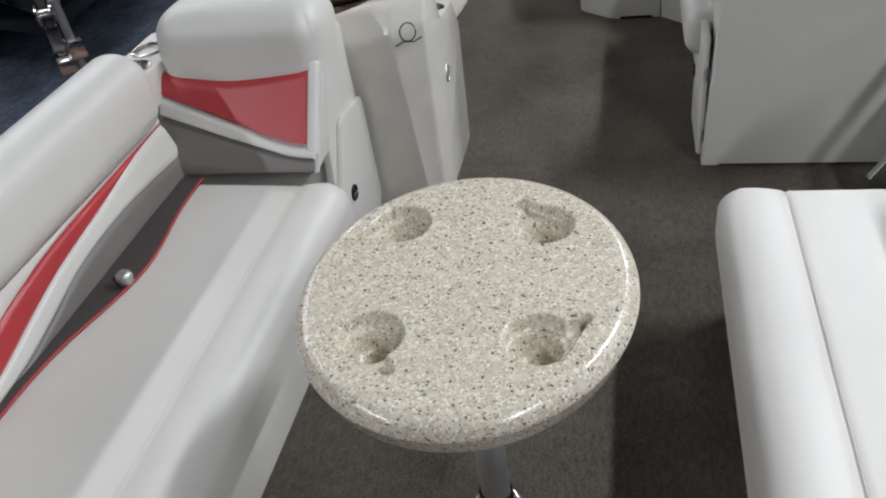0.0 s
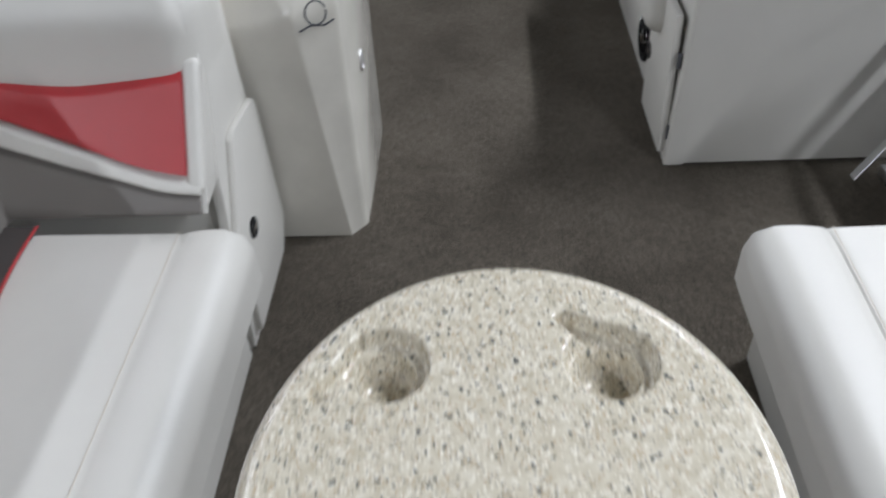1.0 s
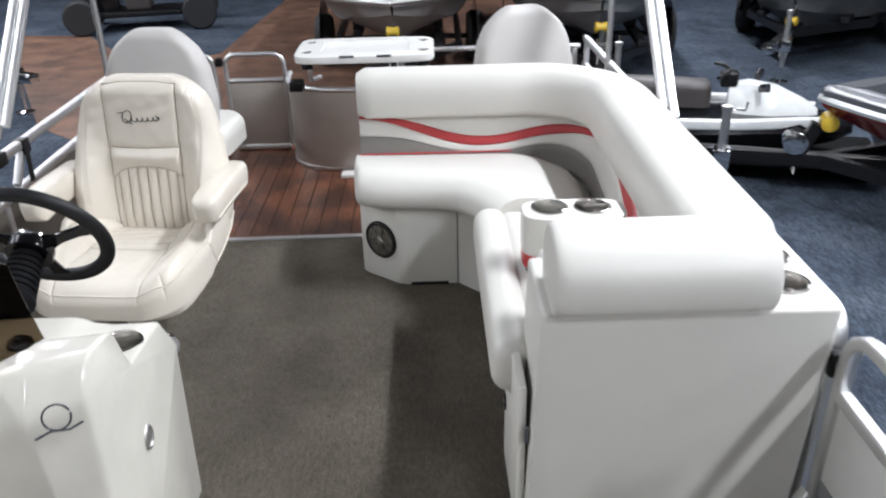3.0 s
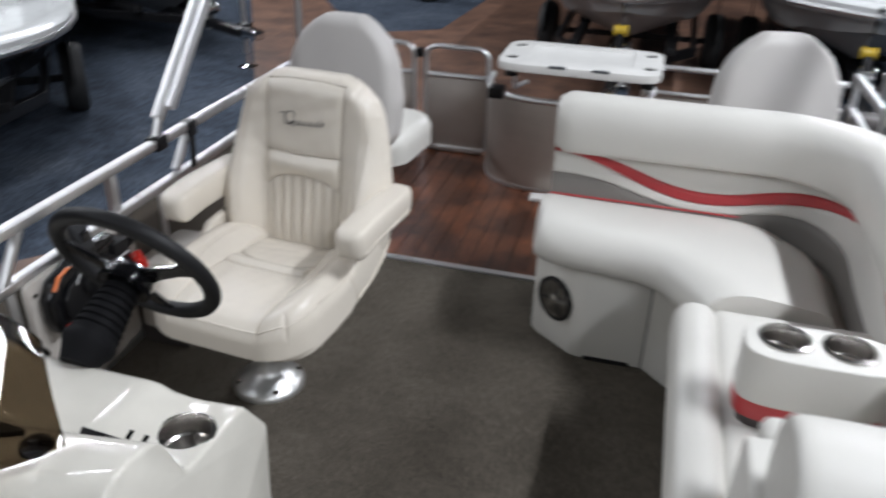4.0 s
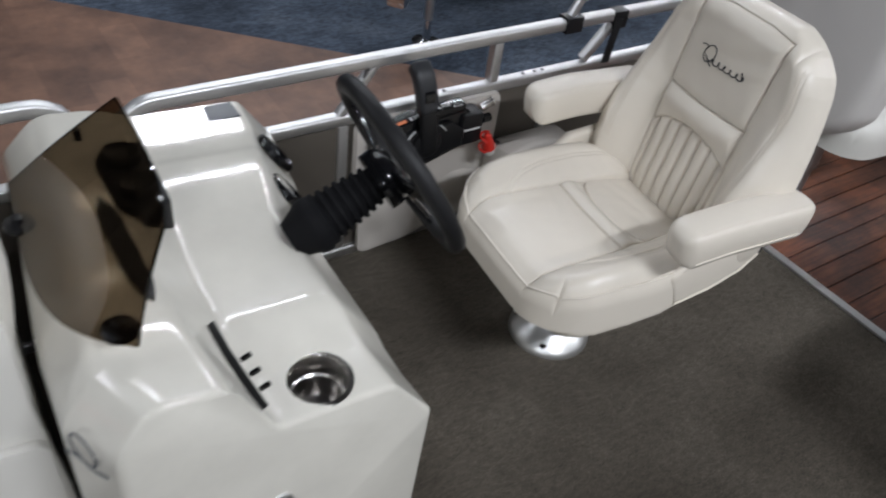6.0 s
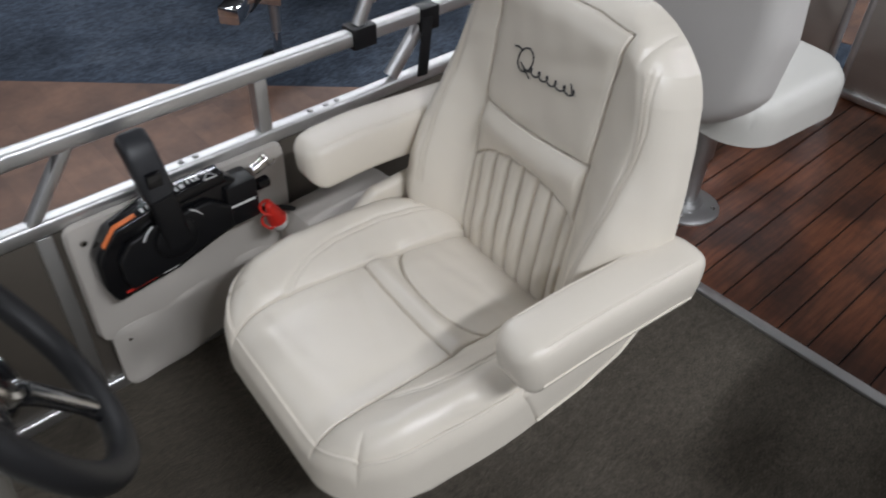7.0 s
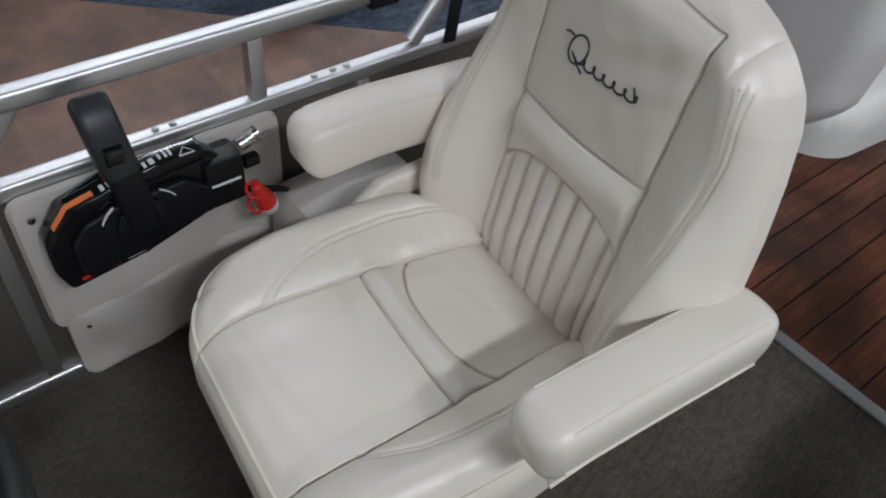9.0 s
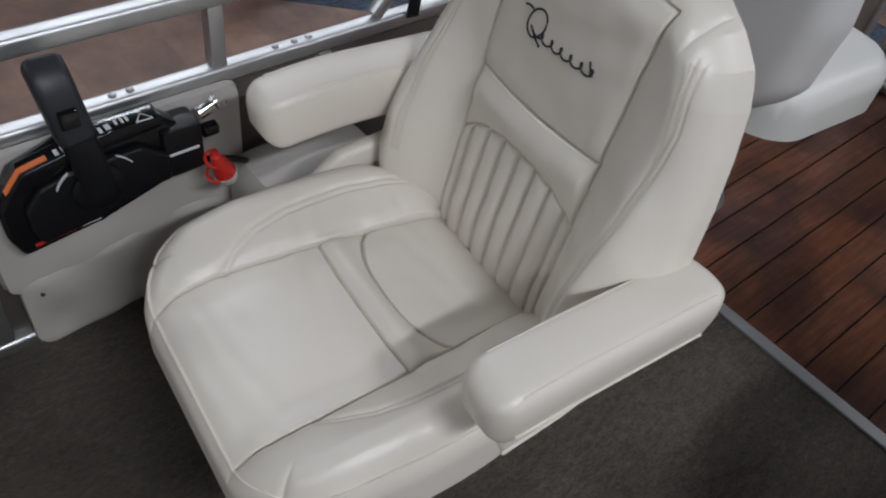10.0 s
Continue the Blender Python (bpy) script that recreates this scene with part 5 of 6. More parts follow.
for sx in (-1, 1):
    path = fillet([(sx * 0.290, 0.335, 0.544), (sx * 0.290, 0.12, 0.549), (sx * 0.288, 0.030, 0.541)], 0.08, 8)
    arm = part("armrest", sweep(path, [tuple(p[:2]) for p in smooth_path([(x, y, 0) for x, y in ARM_SEC] + [(*ARM_SEC[0], 0)], 3)[:-1]], round_ends=0.036), CREAM_VINYL, helm, "padded cream armrest", None, 60)
    for side in (-0.031, 0.031):
        line = [(p[0] + side, p[1], p[2] + 0.0434) for p in path]
        part("stitching", dashes(line), THREAD, arm)
        part("welt", tube([(p[0] + side * 1.10, p[1], p[2] + 0.0418) for p in path], 0.0016, 6), CREAM_VINYL, arm)
    part("welt", tube([(p[0] + sx * 0.0415, p[1], p[2] - 0.030) for p in path], 0.0018, 6), CREAM_VINYL, arm)
    part("arm_bracket", box(sx * 0.252 - 0.014, sx * 0.252 + 0.014, 0.27, 0.34, 0.40, 0.50, 0.008), BLACK_PLASTIC, helm)
    skirt = flat_x([(0.10, 0.312), (0.20, 0.330), (0.28, 0.362), (0.33, 0.405), (0.335, 0.45), (0.30, 0.475), (0.12, 0.455), (0.06, 0.40)], sx * 0.254 - 0.014, sx * 0.254 + 0.014, 0.012)
    part("side_skirt", skirt, CREAM_VINYL, helm, "cream vinyl skirt below the armrest")
    part("welt", tube([(sx * 0.268, 0.10, 0.315), (sx * 0.268, 0.20, 0.333), (sx * 0.268, 0.28, 0.364), (sx * 0.267, 0.325, 0.405)], 0.003, 6), CREAM_VINYL, helm)
part("slide_plate", box(-0.11, 0.11, -0.15, 0.15, 0.236, 0.2595, 0.004), BLACK_PLASTIC, helm)
part("pedestal", lathe([(0.110, 0.0), (0.110, 0.007), (0.102, 0.018), (0.078, 0.036), (0.056, 0.052), (0.046, 0.062), (0.040, 0.12), (0.040, 0.237)], 40), SATIN, helm, "satin silver pedestal")
for i in range(4):
    a = radians(45 + 90 * i)
    part("bolt", lathe([(0.009, 0), (0.009, 0.005), (0.003, 0.008)], 10, (0.092 * math.cos(a), 0.092 * math.sin(a), 0.0245)), STEEL, helm)
part("seat_lever", tube([(0.05, -0.06, 0.246), (0.16, -0.10, 0.240)], 0.006, 8), BLACK_PLASTIC, helm)

# ---- fishing chairs at the stern ----
fish = thing("fishing_chair", "padded white and taupe fishing chair on a silver post", "chair", "fishing chairs", at=(-0.775, 4.15, 0), turn=-6)
sh = pad(0.215, 0.215, 0.12, 0.055, 40, 40, corner=0.11, puff=0.016)
part("seat_cushion", sh, WHITE_VINYL, fish, "white vinyl cushion", pose(0, 0.06, 0.462))
bw = lambda X, V: (X * np.interp(V / 0.27, (-1, -0.6, -0.1, 0.4, 0.7, 0.9, 1.0), (0.80, 0.96, 1.0, 0.90, 0.74, 0.58, 0.46)), V)
sh = pad(0.24, 0.27, 0.10, 0.045, 40, 44, corner=0.12, puff=0.012, shape=bw)
part("backrest", sh, BACK_VINYL, fish, "taupe-backed padded backrest", Matrix.Translation((-0.02, -0.20, 0.662)) @ Matrix.Rotation(radians(82), 4, "X"))
part("piping", tube([(0.206 * math.copysign(abs(math.cos(a)) ** 0.6, math.cos(a)), 0.06 + 0.206 * math.copysign(abs(math.sin(a)) ** 0.6, math.sin(a)), 0.41) for a in np.linspace(0, 2 * math.pi, 48)[:-1]], 0.004, 6, closed=True), WHITE_VINYL, fish)
part("post", lathe([(0.028, 0.01), (0.028, 0.17), (0.036, 0.175), (0.036, 0.31), (0.06, 0.32), (0.06, 0.335)], 24), ALU_DULL, fish, "silver post")
part("base_plate", lathe([(0.095, 0.0), (0.095, 0.005), (0.085, 0.012), (0.045, 0.018), (0.04, 0.028), (0.029, 0.03)], 36), ALU_DULL, fish, "round silver base plate")
for i in range(4):
    a = radians(30 + 90 * i)
    part("bolt", lathe([(0.007, 0), (0.006, 0.004), (0.002, 0.005)], 8, (0.075 * math.cos(a), 0.075 * math.sin(a), 0.013)), STEEL, fish)
part("swivel", box(-0.08, 0.08, -0.14, 0.12, 0.326, 0.346, 0.004), ALU_DULL, fish)
copy_thing(fish, pose(0.775, 4.46, -0.0, 0, 0, 14))

# ---- cleaning table over the stern bulkhead ----
clean = thing("bait_table", "white moulded bait-cleaning table on aluminium legs at the stern", "table", at=(0.03, 4.68, 0))
top = cut(prism([(0.345 * math.copysign(abs(math.cos(a)) ** 0.28, math.cos(a)), 0.215 * math.copysign(abs(math.sin(a)) ** 0.28, math.sin(a))) for a in np.linspace(0, 2 * math.pi, 41)[:-1]], 0.645, 0.682, 0.008), [box(-0.22, 0.22, -0.10, 0.15, 0.674, 0.70, 0.01)] + [lathe([(0.029, 0.66), (0.029, 0.70)], 16, (x, y, 0)) for x, y in ((-0.29, -0.10), (-0.29, 0.12), (0.29, -0.10), (0.29, 0.12))])
part("tabletop", top, WHITE_PLASTIC, clean)
for x, y in ((-0.29, -0.10), (-0.29, 0.12), (0.29, -0.10), (0.29, 0.12)):
    part("rod_holder", lathe([(0.029, 0.60), (0.0285, 0.6745), (0.025, 0.6745), (0.023, 0.62), (0.003, 0.62)], 16, (x, y, 0)), BLACK_PLASTIC, clean)
# grey tabs in the front edge stand for small engraved logos, not hinges
for x in (-0.08, 0.10):
    part("hinge", box(x - 0.035, x + 0.035, -0.217, -0.205, 0.674, 0.6845, 0.002), GREY_PLASTIC, clean)
for x in (-0.30, 0.28):
    part("leg", tube(fillet([(x, 0.05, 0.645), (x, 0.05, 0.5), (x, 0.40, 0.43)], 0.05), 0.012, 8), ALU, clean)
part("ladle_block", box(-0.40, -0.33, -0.06, 0.02, 0.47, 0.52, 0.008), BLACK_PLASTIC, clean)

# ---- sunshade poles ----
for sx, x in ((-1, -1.2), (1, 1.215)):
    pole = thing("sunshade_pole", "bright aluminium folding sunshade pole clamped to the rail", "pole", "sunshade poles", at=(x, 3.34, 0.64))
    part("tube", sweep([(0, 0.02, 0.045), (0, 1.16, 1.19)], round_rect(0.034, 0.034, 0.006, 2), up=(1, 0, 0)), POLE, pole)
    part("tube", sweep([(-sx * 0.034, 0.05, 0.075), (-sx * 0.034, 1.16, 1.19)], round_rect(0.026, 0.026, 0.005, 2), up=(1, 0, 0)), POLE, pole)
    part("eye_end", sweep([(0, -0.005, -0.01), (0, 0.03, 0.055)], round_rect(0.022, 0.022, 0.004, 2), up=(1, 0, 0)), POLE, pole)
    part("clamp", box(-0.022, 0.022, -0.03, 0.03, -0.055, -0.008, 0.004), BLACK_PLASTIC, pole, "black rail clamp")
    strut = thing("sunshade_strut", "short bright strut between the two fence rails", "pole", "sunshade struts", at=(x, 3.45, 0.47))
    part("tube", sweep([(0, -0.03, 0.012), (0, 0.06, 0.115)], round_rect(0.026, 0.026, 0.005, 2), up=(1, 0, 0)), POLE, strut)
    part("clamp", box(-0.02, 0.02, 0.045, 0.10, 0.10, 0.155, 0.004), BLACK_PLASTIC, strut, "black clamp")
    part("strap", box(0.018, 0.022, 0.035, 0.065, 0.0, 0.14, 0.001), BLACK_RUBBER, strut, "black strap", pose(0, 0, 0, -6, 0, 0))
    bow = thing("sunshade_bow", "slim grey sunshade bow rising from the stern rail", "pole", "sunshade bows", at=(x, 4.45, 0.5))
    part("tube", tube([(0, 0, 0.0), (0, 0.02, 0.65), (0, 0.05, 1.2)], 0.014, 10, up=(1, 0, 0)), ALU_DULL, bow)
    part("clamp", box(-0.02, 0.02, -0.025, 0.025, -0.02, 0.02, 0.004), BLACK_PLASTIC, bow)

# ---- corner lounge at the port quarter ----
lounge = thing("corner_lounge", "white vinyl corner lounge with red and grey striped backrest", "sofa", at=(0.6, 3.2, 0))
XB, YB, RB = 0.975, 3.745, 0.27


def back_line(s):
    """Plan point and inward normal along the foot of the backrest, from the stern end."""
    l1 = XB - RB - 0.055
    l2 = math.pi / 2 * RB
    if s < l1:
        return 0.055 + s, YB, 0.0, -1.0
    if s < l1 + l2:
        a = (s - l1) / RB
        return XB - RB + RB * math.sin(a), YB - RB + RB * math.cos(a), -math.sin(a), -math.cos(a)
    return XB, YB - RB - (s - l1 - l2), -1.0, 0.0


S_END = (XB - RB - 0.055) + math.pi / 2 * RB + (YB - RB - 2.42)


def lounge_place(s, h, out):
    x, y, nx, ny = back_line(s)
    k = out - 0.30 * h
    return (x + nx * k, y + ny * k, 0.445 + h)


H = 0.150
g_hi = curve_of([(0, 0.070), (0.15, 0.068), (0.24, 0.046), (0.32, 0.016), (0.42, -0.002), (0.52, -0.010), (0.61, -0.002), (0.71, 0.022), (0.80, 0.038), (0.88, 0.035), (0.99, 0.014), (1.12, 0.0), (1.23, -0.01), (1.6, -0.02), (S_END, -0.02)])
r_lo2 = curve_of([(0, 0.142), (0.10, 0.132), (0.2, 0.098), (0.3, 0.060), (0.4, 0.030), (0.5, 0.020), (0.63, 0.034), (0.73, 0.058), (0.83, 0.084), (0.94, 0.102), (1.05, 0.107), (1.2, 0.107), (1.31, 0.098), (1.41, 0.075), (1.48, 0.055), (1.6, 0.028), (1.8, 0.010), (S_END, 0.008)])
r_hi2 = curve_of([(0, H), (0.12, 0.145), (0.2, 0.132), (0.3, 0.097), (0.42, 0.064), (0.5, 0.056), (0.6, 0.064), (0.66, 0.076), (0.78, 0.112), (0.84, 0.123), (0.9, 0.124), (0.99, 0.124), (1.12, 0.136), (1.3, 0.142), (1.45, 0.132), (1.55, 0.106), (1.65, 0.066), (1.8, 0.034), (S_END, 0.026)])
at(lounge, part("grey_panel", band(lounge_place, 0.0, S_END, lambda s: -0.07, g_hi, 90, 8, 0.005, 0.012), GREY_VINYL, lounge, "curved grey vinyl stripe"))
at(lounge, part("white_panel", band(lounge_place, 0.0, S_END, lambda s: g_hi(s) + 0.001, lambda s: r_lo2(s) - 0.0005, 90, 8, 0.006, 0.014), WHITE_VINYL, lounge))
at(lounge, part("red_panel", band(lounge_place, 0.0, S_END, r_lo2, r_hi2, 110, 8, 0.006, 0.015), RED_VINYL, lounge, "wavy red vinyl stripe"))
at(lounge, part("upper_panel", band(lounge_place, 0.0, S_END, lambda s: min(r_hi2(s) + 0.0005, H), lambda s: H + 0.004, 90, 8, 0.004, 0.013), WHITE_VINYL, lounge))
# backing shell and the long head roll
shell = [[lounge_place(s, h, o) for h, o in ((-0.14, 0.0), (H + 0.06, 0.0), (H + 0.06, -0.12), (-0.14, -0.14))] for s in np.linspace(0, S_END, 60)]
at(lounge, part("back_shell", ring_grid(shell), WHITE_VINYL, lounge))


def roll_path(s):
    x, y, nx, ny = back_line(s)
    k = -0.032
    return Vector((x + nx * k, y + ny * k, 0.692))


prof = [(-0.085, -0.09), (-0.092, -0.03), (-0.09, 0.03), (-0.075, 0.07), (-0.045, 0.092), (0.0, 0.098), (0.045, 0.085), (0.07, 0.05), (0.078, 0.0), (0.07, -0.06), (0.05, -0.092), (-0.05, -0.098)]
sec = [(p.x, p.y) for p in smooth_path([(a, b, 0) for a, b in prof + prof[:1]], 3)][:-1]
roll_rings = []
for t in np.linspace(0.0, S_END + 0.09, 66):
    x, y, nx, ny = back_line(t)
    c = roll_path(t)
    wide = 1 + 0.85 * ease((t - 0.55) / 0.5)
    end = min(t / 0.03, (S_END + 0.09 - t) / 0.045, 1.0)
    k = 0.80 + 0.20 * math.sqrt(1 - (1 - end) ** 2)
    roll_rings.append([(c.x + nx * k * (a if a > 0 else a * wide), c.y + ny * k * (a if a > 0 else a * wide), c.z + k * b) for a, b in sec])
at(lounge, part("head_roll", ring_grid(roll_rings), WHITE_VINYL, lounge, "long white vinyl head roll"))
# seats
seat_poly = [(0.05, 3.50), (0.06, 3.41), (0.13, 3.37), (0.25, 3.355), (0.36, 3.34), (0.44, 3.30), (0.50, 3.22), (0.56, 3.12)]


def seat_mesh():
    front = smooth_path([(x, y, 0) for x, y in seat_poly], 5)
    n = len(front)
    rings = []
    for i, p in enumerate(front):
        t = i / (n - 1)
        # the matching point along the backrest foot
        along = float(np.interp(t, (0, 0.5, 0.75, 1), (0, 0.60, 0.98, 1.36)))
        bx, by, nx, ny = back_line(along)
        gap = 0.006 + 0.065 * ease((along - 0.62) / 0.25)
        b = Vector((bx + nx * gap, by + ny * gap, 0))
        d = (b - p).normalized()
        L = (b - p).length
        ring = []
        for o, z in ((0.050, 0.356), (0.018, 0.358), (0.002, 0.370), (-0.006, 0.395), (-0.003, 0.425), (0.012, 0.455), (0.037, 0.477), (0.075, 0.488), (0.12, 0.488), (L * 0.6, 0.470), (L * 0.85, 0.455 - 0.006 * t), (L * 0.94, 0.446 - 0.010 * t), (L * 0.985, 0.436 - 0.03 * t), (L, 0.410 - 0.03 * t), (L, 0.356)):
            q = p + d * o
            ring.append((q.x, q.y, z))
        rings.append(ring)
    first, last = rings[0], rings[-1]
    c = [sum(q[k] for q in first) / len(first) for k in range(3)]
    rings.insert(0, [(c[0] + (x - c[0]) * 0.93 - 0.006, c[1] + (y - c[1]) * 0.93, c[2] + (z - c[2]) * 0.85) for x, y, z in first])
    return ring_grid(rings)


at(lounge, part("seat_cushion", seat_mesh(), WHITE_VINYL, lounge, "white vinyl corner seat cushion", None, 50))
sw = pad((3.13 - 2.40) / 2, (0.985 - 0.575) / 2, 0.15, 0.03, 40, 30, corner=0.02, puff=0.006)
at(lounge, part("seat_cushion", ([(0.78 + p[1], 2.765 + p[0], 0.452 + p[2]) for p in sw[0]], sw[1]), WHITE_VINYL, lounge, "white vinyl side seat cushion"))
at(lounge, part("front_bolster", sweep([(0.534, 2.29, 0.405), (0.534, 2.7, 0.405), (0.536, 3.07, 0.405)], round_rect(0.112, 0.15, 0.052, 7), round_ends=0.045), WHITE_VINYL, lounge, "rounded white front bolster"))
at(lounge, part("piping", tube([lounge_place(t, 0.004, 0.022) for t in np.linspace(0.0, 0.62, 24)], 0.0035, 6), RED_VINYL, lounge, "dark red piping behind the seat"))
# base
base_poly = [(0.052, 3.86), (0.052, 3.565), (0.075, 3.535), (0.20, 3.435), (0.235, 3.425), (0.43, 3.425), (0.44, 3.425), (0.565, 3.30), (0.565, 2.36), (1.17, 2.36), (1.17, 3.86)]
at(lounge, part("base", prism(base_poly, 0.0, 0.362, 0.006), WHITE_VINYL, lounge, "white vinyl-covered base"))
at(lounge, part("base_joint", box(0.4355, 0.4395, 3.4215, 3.43, 0.0, 0.355, 0.001), GREY_PLASTIC, lounge))
# black slab at the base's foot paints the shade of a toe recess
at(lounge, part("kick_recess", box(0.25, 0.40, 3.4195, 3.43, 0.0, 0.012, 0.001), BLACK_RUBBER, lounge))
at(lounge, speaker(lounge, Matrix.Translation((0.1365, 3.484, 0.178)) @ Matrix.Rotation(radians(-38.7), 4, "Z") @ Matrix.Rotation(radians(90), 4, "X")))
at(lounge, speaker(lounge, Matrix.Translation((0.563, 2.615, 0.14)) @ Matrix.Rotation(radians(-90), 4, "Z") @ Matrix.Rotation(radians(90), 4, "X")))

# the end unit towards the side gate
unit = thing("lounge_end_unit", "white upholstered lounge end with head pad and cup holders", "sofa end", at=(0.87, 2.2, 0))
body = cut(prism([(0.542, 2.08), (1.19, 2.08), (1.19, 2.355), (0.556, 2.355)], 0.0, 0.685, 0.012, 3, top=[(0.568, 2.068, 0.685), (1.20, 2.055, 0.685), (1.20, 2.40, 0.685), (0.568, 2.33, 0.685)]), [cup_hole(1.122, 2.172, 0.685), cup_hole(1.128, 2.30, 0.685), box(0.60, 1.14, 2.0, 2.10, -0.05, 0.012, 0)])
at(unit, part("body", body, WHITE_VINYL, unit))
at(unit, cup_holder(unit, 1.122, 2.172, 0.686))
at(unit, cup_holder(unit, 1.128, 2.30, 0.686))
roll_sec = [(2.052, 0.689), (2.030, 0.705), (2.024, 0.745), (2.034, 0.790), (2.060, 0.826), (2.100, 0.849), (2.150, 0.855), (2.200, 0.842), (2.232, 0.805), (2.240, 0.750), (2.236, 0.689)]
roll_sec = [(p.x, p.y) for p in smooth_path([(a, b, 0) for a, b in roll_sec], 4)]
roll_rings = []
for x, k in ((0.588, 0.80), (0.590, 0.90), (0.596, 0.955), (0.606, 0.985), (0.622, 1.0), (0.72, 1.006), (0.82, 1.008), (0.92, 1.006), (1.014, 1.0), (1.034, 0.98), (1.046, 0.945), (1.052, 0.89), (1.054, 0.80)):
    roll_rings.append([(x, 2.14 + (y - 2.14) * k, 0.76 + (z - 0.76) * k if z > 0.695 else 0.689) for y, z in roll_sec])
at(unit, part("head_pad", ring_grid(roll_rings), WHITE_VINYL, unit, "fat white vinyl head roll"))
at(unit, part("piping", tube(fillet([(0.592, 2.22, 0.690), (0.592, 2.046, 0.690), (1.050, 2.046, 0.690), (1.050, 2.22, 0.690)], 0.03), 0.004, 8), WHITE_VINYL, unit))
at(unit, part("back_cushion", box(0.60, 1.03, 2.33, 2.42, 0.43, 0.675, 0.035, 4), WHITE_VINYL, unit))
ux = 0.552
ud = at(unit, part("door", side_board([(2.105, 0.035), (2.40, 0.025), (2.40, 0.36), (2.33, 0.462), (2.115, 0.462)], ux - 0.026, ux - 0.004, 0.007), WHITE_VINYL, unit, "white storage door"))
thumb_latch(ud, pose(ux - 0.026, 2.375, 0.225, 0, -90, 0))
# added grey blocks stand in for the dark gap along the door's edge
for z in (0.34, 0.11):
    at(unit, part("hinge", box(ux - 0.010, ux + 0.001, 2.092, 2.103, z - 0.022, z + 0.022, 0.002), GREY_PLASTIC, unit))

# cup-holder armrest standing on the side seat
rest = thing("cup_holder_armrest", "white armrest with two steel cup holders and red band", "armrest", at=(0.745, 2.70, 0.452))
oval = [(0.148 * math.copysign(abs(math.cos(a)) ** 0.55, math.cos(a)), 0.072 * math.copysign(abs(math.sin(a)) ** 0.55, math.sin(a))) for a in np.linspace(0, 2 * math.pi, 41)[:-1]]
part("body", cut(prism(oval, 0.07, 0.19, 0.012, 3), [cup_hole(-0.066, 0.012, 0.19, 0.045), cup_hole(0.056, 0.008, 0.19, 0.045)]), WHITE_VINYL, rest)
part("red_band", prism([(a * 0.985, b * 0.97) for a, b in oval], 0.028, 0.072, 0.006), RED_VINYL, rest, "red vinyl band")
part("foot", prism([(a * 0.9, b * 0.86) for a, b in oval], 0.0, 0.03, 0.004), DARK_VINYL, rest, "dark foot")
cup_holder(rest, -0.066, 0.012, 0.191, 0.044)
cup_holder(rest, 0.056, 0.008, 0.191, 0.044)

# ---- the showroom round the boat ----
def wheel_part(parent, x, y, z, r, w, rim_mat, name="wheel"):
    wh = part(name, lathe([(r * 0.62, -w / 2), (r * 0.9, -w / 2), (r, -w * 0.3), (r, w * 0.3), (r * 0.9, w / 2), (r * 0.62, w / 2)], 28), TYRE, parent, "black tyre", pose(x, y, z, 0, 90, 0))
    part("rim", lathe([(r * 0.64, -w * 0.35), (r * 0.64, w * 0.45), (r * 0.5, w * 0.30), (r * 0.22, w * 0.34), (0.01, w * 0.4)], 28), rim_mat, wh)
    return wh


